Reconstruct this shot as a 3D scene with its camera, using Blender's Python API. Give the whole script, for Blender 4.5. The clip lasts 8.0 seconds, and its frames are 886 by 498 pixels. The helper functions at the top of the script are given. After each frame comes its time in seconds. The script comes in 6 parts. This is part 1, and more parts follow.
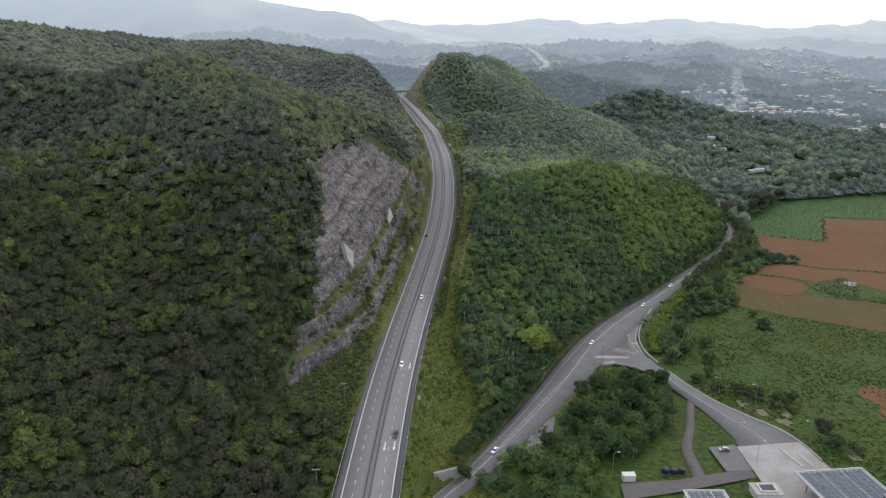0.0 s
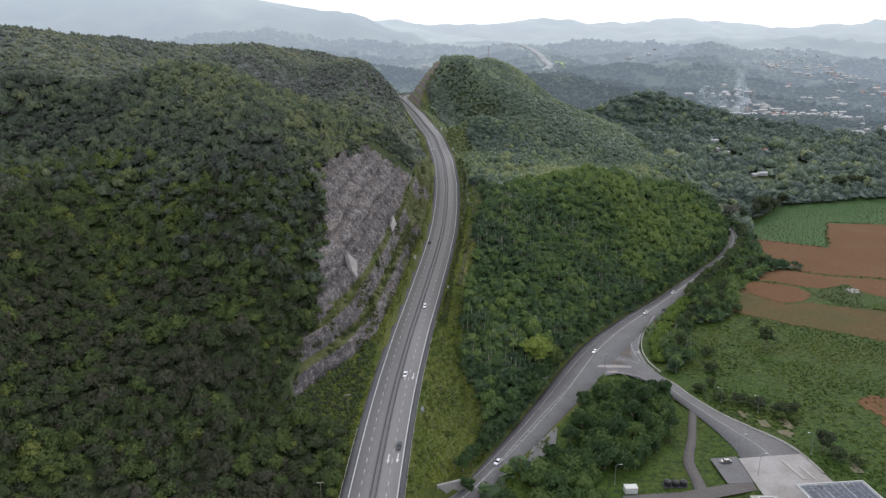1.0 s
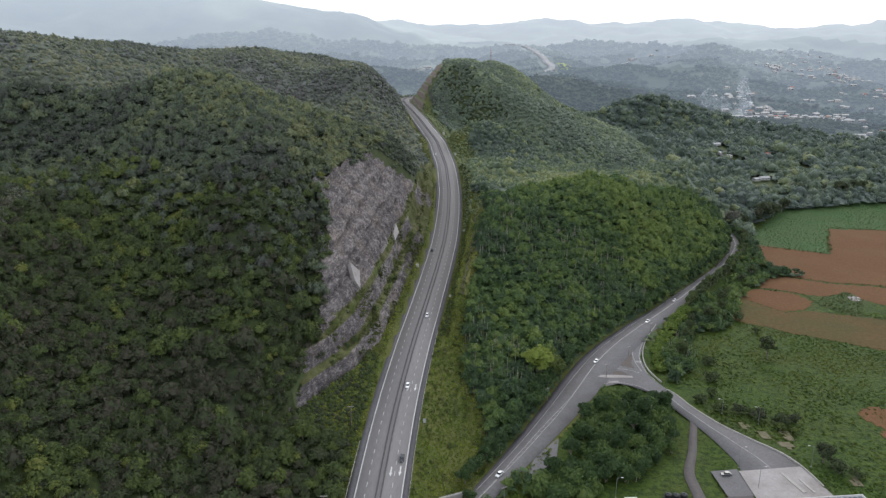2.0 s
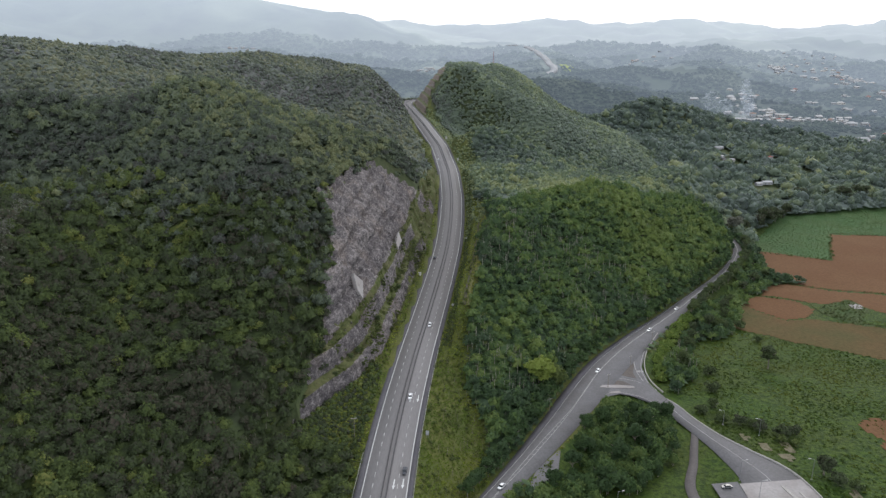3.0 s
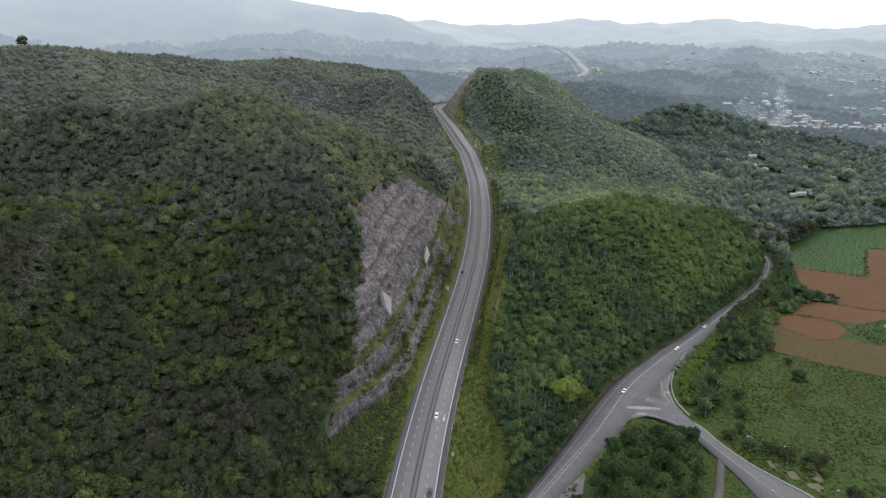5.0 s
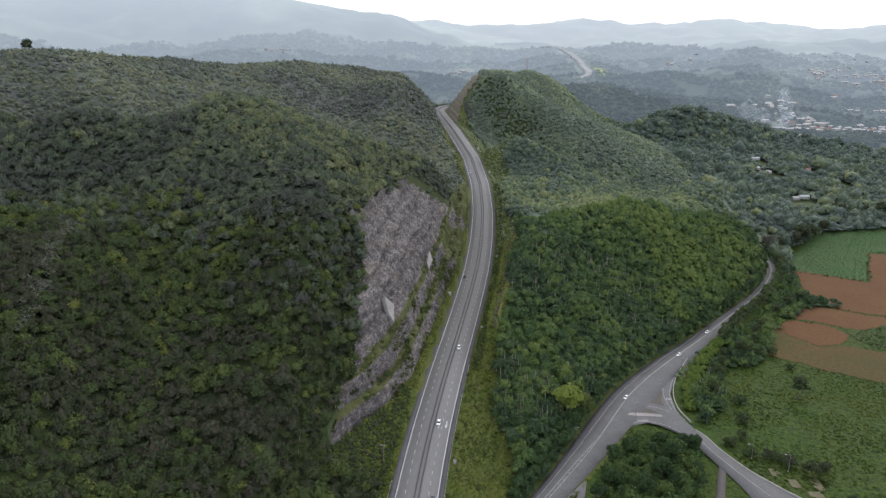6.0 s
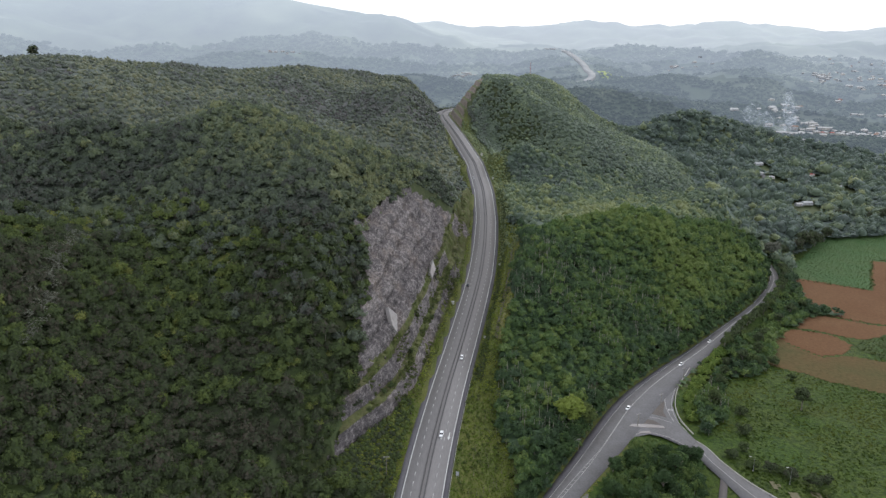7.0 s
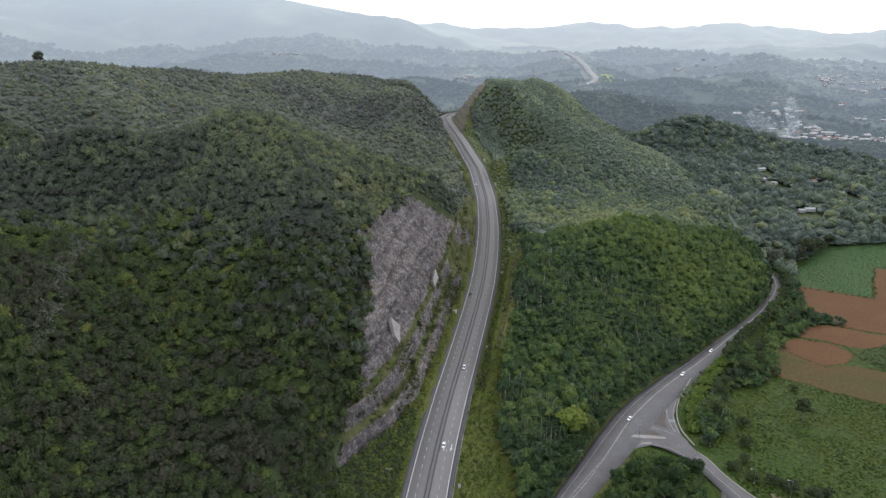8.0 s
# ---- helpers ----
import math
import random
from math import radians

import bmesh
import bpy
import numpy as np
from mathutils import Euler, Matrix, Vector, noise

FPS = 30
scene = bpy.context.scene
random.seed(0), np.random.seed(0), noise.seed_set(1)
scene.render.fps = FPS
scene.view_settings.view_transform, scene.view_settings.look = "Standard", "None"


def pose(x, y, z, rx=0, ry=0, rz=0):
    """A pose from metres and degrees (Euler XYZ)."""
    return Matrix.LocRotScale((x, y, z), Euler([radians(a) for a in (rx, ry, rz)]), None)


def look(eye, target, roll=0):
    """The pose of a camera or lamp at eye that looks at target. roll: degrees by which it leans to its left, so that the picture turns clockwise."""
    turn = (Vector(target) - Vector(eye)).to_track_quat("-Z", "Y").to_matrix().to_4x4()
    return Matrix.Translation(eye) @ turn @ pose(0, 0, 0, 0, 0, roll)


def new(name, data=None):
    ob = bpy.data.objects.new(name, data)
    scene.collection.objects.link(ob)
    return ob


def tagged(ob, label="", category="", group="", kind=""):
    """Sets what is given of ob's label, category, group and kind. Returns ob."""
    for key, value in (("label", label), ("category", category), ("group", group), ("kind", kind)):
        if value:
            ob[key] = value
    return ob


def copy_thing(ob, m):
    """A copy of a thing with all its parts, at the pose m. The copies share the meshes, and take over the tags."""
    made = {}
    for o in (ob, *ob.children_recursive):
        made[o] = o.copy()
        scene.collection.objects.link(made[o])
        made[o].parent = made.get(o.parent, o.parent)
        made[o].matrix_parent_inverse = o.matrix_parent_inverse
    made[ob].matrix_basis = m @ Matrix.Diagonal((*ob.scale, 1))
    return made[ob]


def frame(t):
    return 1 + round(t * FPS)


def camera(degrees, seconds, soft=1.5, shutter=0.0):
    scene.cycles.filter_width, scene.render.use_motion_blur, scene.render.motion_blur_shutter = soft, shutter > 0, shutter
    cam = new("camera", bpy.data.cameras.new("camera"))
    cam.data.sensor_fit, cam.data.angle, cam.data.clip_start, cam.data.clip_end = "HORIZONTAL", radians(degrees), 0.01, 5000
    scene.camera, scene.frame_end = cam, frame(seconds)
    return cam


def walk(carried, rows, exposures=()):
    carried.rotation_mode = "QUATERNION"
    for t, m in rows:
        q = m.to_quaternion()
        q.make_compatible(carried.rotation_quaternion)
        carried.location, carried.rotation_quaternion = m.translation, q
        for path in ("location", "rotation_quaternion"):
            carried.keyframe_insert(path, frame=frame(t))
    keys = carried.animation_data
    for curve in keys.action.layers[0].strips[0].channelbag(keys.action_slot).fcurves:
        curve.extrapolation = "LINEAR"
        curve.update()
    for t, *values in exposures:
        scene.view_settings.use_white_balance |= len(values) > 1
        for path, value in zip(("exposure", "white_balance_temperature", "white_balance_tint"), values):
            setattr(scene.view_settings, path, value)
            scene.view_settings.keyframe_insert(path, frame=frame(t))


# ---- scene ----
cam = camera(65.9, 8.0, soft=1.4)
PATH = [
    (0, (-0.082, -0.246, 150.908), (-0.081, 1.677, 150.358), -0.1),
    (0.5, (-0.15, -0.328, 153.544), (-0.154, 1.595, 152.992), -0.1),
    (1, (-0.15, -0.411, 156.584), (-0.158, 1.511, 156.031), -0.15),
    (1.5, (-0.226, -0.486, 159.549), (-0.237, 1.435, 158.995), -0.1),
    (3, (-0.379, -0.833, 168.561), (-0.4, 1.087, 168.004), -0.1),
    (3.5, (-0.412, -0.882, 171.653), (-0.437, 1.038, 171.094), 0.0),
    (4, (-0.512, -0.896, 174.625), (-0.541, 1.023, 174.064), 0.0),
    (4.1, (-0.54, -0.919, 175.213), (-0.581, 1.0, 174.652), 0.0),
    (4.2, (-0.566, -0.942, 175.801), (-0.649, 0.976, 175.24), 0.0),
    (4.3, (-0.592, -0.964, 176.389), (-0.689, 0.954, 175.828), 0.0),
    (4.5, (-0.643, -1.01, 177.565), (-0.741, 0.907, 177.003), 0.0),
    (4.7, (-0.644, -1.04, 178.55), (-0.743, 0.877, 177.988), 0.02),
    (5.8, (-0.645, -1.17, 182.35), (-0.753, 0.746, 181.786), 0.08),
    (6, (-0.645, -1.19, 183.531), (-0.754, 0.726, 182.967), 0.1),
    (6.5, (-0.66, -1.215, 186.53), (-0.774, 0.701, 185.966), 0.1),
    (7, (-0.736, -1.407, 189.369), (-0.854, 0.509, 188.806), 0.2),
    (7.5, (-0.829, -1.485, 192.212), (-0.95, 0.431, 191.649), 0.2),
    (8, (-0.938, -1.597, 195.048), (-1.063, 0.318, 194.487), 0.3),
]
walk(cam, [(t, look(eye, target, roll)) for t, eye, target, roll in PATH])

# ---- sky and sun: a bright overcast late afternoon, the sun behind thin cloud ahead ----
SUN_ELEVATION, SUN_AZIMUTH = radians(38), radians(25)
world = bpy.data.worlds.new("sky")
scene.world = world
world.use_nodes = True
wn, wl = world.node_tree.nodes, world.node_tree.links
sky = wn.new("ShaderNodeTexSky")
sky.sky_type, sky.sun_disc = "NISHITA", False
sky.sun_elevation, sky.sun_rotation = SUN_ELEVATION, SUN_AZIMUTH
sky.air_density, sky.dust_density, sky.ozone_density = 1.0, 1.5, 1.0
cloud = wn.new("ShaderNodeMix")
cloud.data_type = "RGBA"
cloud.inputs[0].default_value = 0.82
wl.new(sky.outputs[0], cloud.inputs[6])
cloud.inputs[7].default_value = (9.7, 10.2, 11.2, 1)
wl.new(cloud.outputs[2], wn["Background"].inputs["Color"])
wn["Background"].inputs["Strength"].default_value = 0.1
sun = new("sun", bpy.data.lights.new("sun", "SUN"))
sun.data.energy, sun.data.angle, sun.data.color = 0.8, radians(25), (1.0, 0.96, 0.9)
sun.matrix_world = look((math.sin(SUN_AZIMUTH) * math.cos(SUN_ELEVATION) * 900, math.cos(SUN_AZIMUTH) * math.cos(SUN_ELEVATION) * 900,
                         math.sin(SUN_ELEVATION) * 900), (0, 0, 0))
scene.view_settings.exposure = 0.5


# ---- materials ----
def material(name, rough=0.8, spec=0.3):
    m = bpy.data.materials.new(name)
    m.use_nodes = True
    b = m.node_tree.nodes["Principled BSDF"]
    b.inputs["Roughness"].default_value, b.inputs["Specular IOR Level"].default_value = rough, spec
    return m, m.node_tree.nodes, m.node_tree.links, b


def coords(n, l, scale=(1, 1, 1), rot=(0, 0, 0)):
    g, mp = n.new("ShaderNodeNewGeometry"), n.new("ShaderNodeMapping")
    mp.inputs["Scale"].default_value, mp.inputs["Rotation"].default_value = scale, rot
    l.new(g.outputs["Position"], mp.inputs["Vector"])
    return mp.outputs[0]


def noise_node(n, l, at, scale, detail=4, rough=0.6):
    t = n.new("ShaderNodeTexNoise")
    t.inputs["Scale"].default_value, t.inputs["Detail"].default_value, t.inputs["Roughness"].default_value = scale, detail, rough
    l.new(at, t.inputs["Vector"])
    return t.outputs["Fac"]


def ramp(n, l, fac, stops):
    r = n.new("ShaderNodeValToRGB")
    while len(r.color_ramp.elements) < len(stops):
        r.color_ramp.elements.new(0.5)
    for e, (p, c) in zip(r.color_ramp.elements, stops):
        e.position, e.color = p, (*c, 1)
    l.new(fac, r.inputs[0])
    return r.outputs[0]


def mix(n, l, fac, a, b, mode="MIX"):
    m = n.new("ShaderNodeMix")
    m.data_type, m.blend_type = "RGBA", mode
    for s, v in ((m.inputs[0], fac), (m.inputs[6], a), (m.inputs[7], b)):
        if isinstance(v, (int, float)):
            s.default_value = v
        elif isinstance(v, tuple):
            s.default_value = (*v, 1)
        else:
            l.new(v, s)
    return m.outputs[2]


def bump(n, l, height, b, strength, distance):
    k = n.new("ShaderNodeBump")
    k.inputs["Strength"].default_value, k.inputs["Distance"].default_value = strength, distance
    l.new(height, k.inputs["Height"])
    l.new(k.outputs[0], b.inputs["Normal"])


def two_scale(name, small, large, fine_scale, broad_scale, rough=0.85, spec=0.2, relief=0.5, depth=0.1, blotch=0.5, stretch=(1, 1, 1)):
    """A surface of fine grain (colour stops small) under broad blotches of a second colouring (stops large)."""
    m, n, l, b = material(name, rough, spec)
    at = coords(n, l, stretch)
    fine = noise_node(n, l, at, fine_scale, 5, 0.65)
    broad = noise_node(n, l, at, broad_scale, 4, 0.55)
    mask = ramp(n, l, broad, [(0.38, (0, 0, 0)), (0.62, (blotch, blotch, blotch))])
    colour = mix(n, l, mask, ramp(n, l, fine, small), ramp(n, l, fine, large))
    l.new(colour, b.inputs["Base Color"])
    bump(n, l, fine, b, relief, depth)
    return m


def leaf_material(name, stops, spec=0.2, rough=0.6, sheen=0.0):
    """Leaves: each tree's own tint picks its green, each spray and the grain of its leaves vary about it."""
    m, n, l, b = material(name, rough, spec)
    a = n.new("ShaderNodeAttribute")
    a.attribute_name = "tint"
    g = n.new("ShaderNodeNewGeometry")
    add, grain = n.new("ShaderNodeMath"), n.new("ShaderNodeMath")
    add.operation = grain.operation = "MULTIPLY_ADD"
    l.new(g.outputs["Random Per Island"], add.inputs[0])
    add.inputs[1].default_value = 0.28
    l.new(a.outputs["Fac"], add.inputs[2])
    fine = noise_node(n, l, coords(n, l), 1.1, 3, 0.7)
    l.new(fine, grain.inputs[0])
    grain.inputs[1].default_value = 0.5
    shifted = n.new("ShaderNodeMath")
    shifted.operation = "SUBTRACT"
    l.new(add.outputs[0], shifted.inputs[0])
    shifted.inputs[1].default_value = 0.25
    l.new(shifted.outputs[0], grain.inputs[2])
    # Bluish sheen, weighted up on the farther woods as a painted haze veil.
    b.inputs["Sheen Weight"].default_value, b.inputs["Sheen Roughness"].default_value = sheen, 0.6
    b.inputs["Sheen Tint"].default_value = (0.8, 0.92, 1.0, 1)
    colour = ramp(n, l, grain.outputs[0], stops)
    l.new(colour, b.inputs["Base Color"])
    bump(n, l, fine, b, 0.7, 0.5)
    thin, both = n.new("ShaderNodeBsdfTranslucent"), n.new("ShaderNodeMixShader")
    l.new(colour, thin.inputs["Color"])
    both.inputs[0].default_value = 0.42
    l.new(b.outputs[0], both.inputs[1])
    l.new(thin.outputs[0], both.inputs[2])
    l.new(both.outputs[0], n["Material Output"].inputs["Surface"])
    return m


def plain(name, colour, rough=0.6, spec=0.4, metal=0.0, wear=0.12, scale=1.5):
    """One colour with faint wear and dirt."""
    m, n, l, b = material(name, rough, spec)
    f = noise_node(n, l, coords(n, l), scale, 5, 0.65)
    dark = tuple(max(0.0, c * (1 - 2.2 * wear)) for c in colour)
    l.new(ramp(n, l, f, [(0.3, dark), (0.65, colour)]), b.inputs["Base Color"])
    b.inputs["Metallic"].default_value = metal
    return m


LEAVES = leaf_material("forest_leaves", [(0.0, (0.105, 0.0909, 0.0686)), (0.09, (0.0798, 0.0778, 0.0562)), (0.18, (0.0651, 0.0757, 0.0458)), (0.34, (0.0672, 0.0909, 0.0416)), (0.6, (0.0924, 0.126, 0.0437)), (0.85, (0.139, 0.172, 0.0499)), (1.0, (0.2, 0.214, 0.0645))], 0.15, 0.7)
# The far ridge's greens are greyed and paled to paint in haze.
HAZED_RIDGE = leaf_material("hazed_ridge_leaves", [(0.0, (0.117, 0.1, 0.0948)), (0.15, (0.0869, 0.0957, 0.077)), (0.4, (0.111, 0.13, 0.0901)), (0.7, (0.151, 0.173, 0.104)), (1.0, (0.211, 0.217, 0.119))], 0.25, 0.65, 0.22)
GREEN_LEAVES = leaf_material("green_leaves", [(0.0, (0.0388, 0.0624, 0.0314)), (0.3, (0.0504, 0.0853, 0.0412)), (0.6, (0.0776, 0.131, 0.047)), (0.85, (0.122, 0.183, 0.0519)), (1.0, (0.165, 0.22, 0.0608))], 0.18, 0.65, 0.06)
COPSE_LEAVES = leaf_material("copse_leaves", [(0.0, (0.033, 0.0515, 0.0248)), (0.35, (0.0418, 0.0739, 0.0302)), (0.65, (0.0638, 0.11, 0.0378)), (0.85, (0.0935, 0.146, 0.0454)), (1.0, (0.132, 0.179, 0.054))], 0.18, 0.65)
BRIGHT_LEAVES = leaf_material("bright_leaves", [(0.0, (0.106, 0.165, 0.0391)), (0.5, (0.156, 0.22, 0.0483)), (1.0, (0.225, 0.281, 0.0633))])
# These four greens are set paler and bluer with distance, haze put into colour.
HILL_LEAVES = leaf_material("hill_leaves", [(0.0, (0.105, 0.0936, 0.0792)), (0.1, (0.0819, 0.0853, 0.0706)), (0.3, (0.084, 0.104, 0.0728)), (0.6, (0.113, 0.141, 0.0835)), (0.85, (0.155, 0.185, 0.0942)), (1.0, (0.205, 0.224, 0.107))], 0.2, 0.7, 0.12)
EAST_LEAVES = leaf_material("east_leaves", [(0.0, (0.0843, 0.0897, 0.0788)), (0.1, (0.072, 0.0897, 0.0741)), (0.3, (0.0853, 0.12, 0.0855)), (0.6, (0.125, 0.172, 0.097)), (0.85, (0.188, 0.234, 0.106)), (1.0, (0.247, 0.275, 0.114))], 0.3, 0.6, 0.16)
HAZED_LEAVES = leaf_material("hazed_leaves", [(0.0, (0.14, 0.148, 0.12)), (0.1, (0.126, 0.147, 0.113)), (0.3, (0.145, 0.184, 0.125)), (0.6, (0.185, 0.233, 0.137)), (0.85, (0.245, 0.288, 0.147)), (1.0, (0.301, 0.329, 0.158))], 0.2, 0.7, 0.25)
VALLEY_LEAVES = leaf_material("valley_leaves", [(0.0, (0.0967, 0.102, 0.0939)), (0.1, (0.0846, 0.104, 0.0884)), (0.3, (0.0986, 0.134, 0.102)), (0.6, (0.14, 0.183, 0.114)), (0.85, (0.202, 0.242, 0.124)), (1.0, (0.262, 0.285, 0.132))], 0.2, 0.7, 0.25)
SHRUB = leaf_material("shrub_leaves", [(0.0, (0.0404, 0.0595, 0.0213)), (0.5, (0.0808, 0.106, 0.0298)), (1.0, (0.129, 0.145, 0.0425))])
GRASS_BLADE = leaf_material("grass_blades", [(0.0, (0.0703, 0.113, 0.0199)), (0.5, (0.138, 0.197, 0.0291)), (1.0, (0.237, 0.264, 0.0428))])
DRY_LEAF = leaf_material("dry_leaves", [(0.0, (0.0857, 0.0886, 0.073)), (1.0, (0.196, 0.201, 0.158))])
BARK = two_scale("bark", [(0.3, (0.12, 0.1, 0.08)), (0.7, (0.3, 0.27, 0.22))], [(0.3, (0.2, 0.18, 0.15)), (0.7, (0.4, 0.37, 0.31))], 3.0, 0.4)
PALE_BARK = two_scale("pale_bark", [(0.3, (0.2, 0.19, 0.15)), (0.7, (0.36, 0.34, 0.28))], [(0.3, (0.24, 0.23, 0.18)), (0.7, (0.4, 0.38, 0.32))], 3.0, 0.4)
FOREST_FLOOR = two_scale("forest_floor", [(0.3, (0.0374, 0.0522, 0.0213)), (0.7, (0.0748, 0.0997, 0.0382))], [(0.3, (0.0561, 0.0617, 0.0298)), (0.7, (0.0935, 0.095, 0.051))], 0.8, 0.05, blotch=0.6)
VERGE = two_scale("verge_grass", [(0.3, (0.0399, 0.0543, 0.0136)), (0.7, (0.0818, 0.0988, 0.0213))], [(0.3, (0.0618, 0.0678, 0.0179)), (0.7, (0.12, 0.12, 0.0289))], 0.9, 0.07, blotch=0.7, relief=0.7, depth=0.3)
PASTURE = two_scale("pasture_grass", [(0.4, (0.0149, 0.0352, 0.0043)), (0.6, (0.0447, 0.0789, 0.00845))], [(0.4, (0.0219, 0.0362, 0.00563)), (0.6, (0.0567, 0.0747, 0.0117))], 0.55, 0.028, blotch=0.8, relief=1.0, depth=0.5)
BENCH = two_scale("bench_grass", [(0.3, (0.042, 0.056, 0.017)), (0.7, (0.088, 0.106, 0.027))], [(0.3, (0.062, 0.06, 0.03)), (0.7, (0.125, 0.115, 0.055))], 0.9, 0.15, blotch=0.8, relief=0.7, depth=0.3)
ROCK, _n, _l, _b = material("cut_rock", 0.9, 0.2)
_at = coords(_n, _l)
_a = _n.new("ShaderNodeAttribute")
_a.attribute_name = "tint"
_f, _p = noise_node(_n, _l, coords(_n, _l, (1.5, 0.26, 1.2)), 0.8, 9, 0.78), noise_node(_n, _l, _at, 0.06, 4, 0.55)
_q, _w = noise_node(_n, _l, coords(_n, _l, (1, 0.28, 0.8)), 1.6, 5, 0.7), noise_node(_n, _l, _at, 0.3, 4, 0.6)
_layer = ramp(_n, _l, _a.outputs["Fac"], [(0.25, (0, 0, 0)), (0.7, (1, 1, 1))])
_rock = mix(_n, _l, _layer, ramp(_n, _l, _f, [(0.36, (0.042, 0.037, 0.039)), (0.5, (0.12, 0.106, 0.105)), (0.66, (0.315, 0.284, 0.275))]), ramp(_n, _l, _f, [(0.36, (0.045, 0.04, 0.042)), (0.5, (0.18, 0.16, 0.156)), (0.64, (0.33, 0.298, 0.286))]))
_rock = mix(_n, _l, ramp(_n, _l, _p, [(0.5, (0, 0, 0)), (0.72, (0.4, 0.4, 0.4))]), _rock, (0.2, 0.145, 0.105))
_rock = mix(_n, _l, ramp(_n, _l, _w, [(0.4, (0.55, 0.55, 0.55)), (0.58, (0, 0, 0))]), _rock, (0.045, 0.04, 0.043))
_l.new(mix(_n, _l, ramp(_n, _l, _q, [(0.57, (0, 0, 0)), (0.7, (0.6, 0.6, 0.6))]), _rock, (0.43, 0.4, 0.39)), _b.inputs["Base Color"])
bump(_n, _l, _f, _b, 0.9, 0.8)
ASPHALT = two_scale("asphalt", [(0.3, (0.148, 0.14, 0.139)), (0.7, (0.187, 0.179, 0.177))], [(0.3, (0.164, 0.156, 0.152)), (0.7, (0.215, 0.204, 0.2))], 2.0, 0.08, 0.85, 0.3, 0.2, 0.02, stretch=(1, 0.15, 1))
OLD_ASPHALT = two_scale("old_asphalt", [(0.3, (0.113, 0.11, 0.112)), (0.7, (0.166, 0.159, 0.163))], [(0.3, (0.0859, 0.0829, 0.0814)), (0.7, (0.133, 0.126, 0.122))], 1.2, 0.12, 0.9, 0.25, 0.3, 0.03)
SHOULDER = two_scale("road_shoulder", [(0.3, (0.0585, 0.0562, 0.0624)), (0.7, (0.0936, 0.0897, 0.0975))], [(0.3, (0.078, 0.0741, 0.078)), (0.7, (0.117, 0.113, 0.117))], 1.5, 0.1, 0.9, 0.25)
CONCRETE = two_scale("concrete", [(0.3, (0.281, 0.265, 0.242)), (0.7, (0.39, 0.374, 0.351))], [(0.3, (0.218, 0.203, 0.179)), (0.7, (0.328, 0.312, 0.289))], 1.2, 0.12, 0.85, 0.3)
WORN_BARRIER = two_scale("stained_concrete", [(0.3, (0.0546, 0.053, 0.0546)), (0.7, (0.101, 0.0991, 0.101))], [(0.3, (0.078, 0.0757, 0.0757)), (0.7, (0.133, 0.129, 0.129))], 1.5, 0.3, 0.9, 0.25)
FADED_PAINT = plain("faded_road_paint", (0.499, 0.486, 0.474), 0.8, 0.3, 0.0, 0.25, 0.8)
PAINT = plain("road_paint", (0.562, 0.562, 0.546), 0.7, 0.3)
RED_SOIL = two_scale("red_soil", [(0.3, (0.0972, 0.0488, 0.0242)), (0.7, (0.136, 0.0718, 0.0367))], [(0.3, (0.11, 0.061, 0.0316)), (0.7, (0.168, 0.1, 0.0517))], 0.6, 0.02, 0.95, 0.1, 0.6, 0.25)
BROWN_SOIL = two_scale("weedy_soil", [(0.3, (0.078, 0.05, 0.023)), (0.7, (0.122, 0.08, 0.037))], [(0.3, (0.052, 0.052, 0.02)), (0.7, (0.09, 0.08, 0.034))], 0.5, 0.022, 0.95, 0.1, 0.6, 0.25, blotch=0.9)
TERRACE_SOIL = two_scale("terrace_soil", [(0.3, (0.15, 0.12, 0.1)), (0.7, (0.25, 0.2, 0.17))], [(0.3, (0.12, 0.115, 0.085)), (0.7, (0.2, 0.185, 0.14))], 0.4, 0.05, 0.95, 0.1, 0.6, 0.4)
CROP = two_scale("crop_green", [(0.3, (0.0296, 0.0663, 0.0222)), (0.7, (0.0556, 0.113, 0.0351))], [(0.3, (0.0408, 0.0663, 0.0234)), (0.7, (0.0741, 0.105, 0.0351))], 0.5, 0.04, 0.9, 0.2, 0.8, 0.3)
WEEDS = two_scale("weedy_green", [(0.3, (0.022, 0.042, 0.012)), (0.7, (0.05, 0.085, 0.022))], [(0.3, (0.04, 0.05, 0.018)), (0.7, (0.085, 0.09, 0.032))], 0.7, 0.07, 0.9, 0.2, 0.8, 0.4)
WHITE = plain("white_paint", (0.546, 0.538, 0.515), 0.6)
DULL_WHITE = plain("weathered_white", (0.43, 0.435, 0.44), 0.7, 0.3, 0.0, 0.2)
CREAM = plain("cream_wall", (0.5, 0.485, 0.45), 0.7)
GREY_METAL = plain("grey_metal", (0.351, 0.359, 0.367), 0.4, 0.5, 0.6)
ROOF_METAL = plain("zinc_roof", (0.39, 0.39, 0.39), 0.6, 0.3, 0.0, 0.2)
RED_ROOF = plain("red_roof", (0.281, 0.0702, 0.0546), 0.7)
RUST_ROOF = plain("rusty_roof", (0.273, 0.156, 0.109), 0.8)
DARK_GLASS = plain("dark_glass", (0.02, 0.024, 0.03), 0.12, 0.6)
RUBBER = plain("rubber", (0.02, 0.02, 0.02), 0.8)


# ---- plan of the ground ----
def lattice(i, j, seed):
    h = np.sin(i * 127.1 + j * 311.7 + seed * 74.7) * 43758.5453
    return h - np.floor(h)


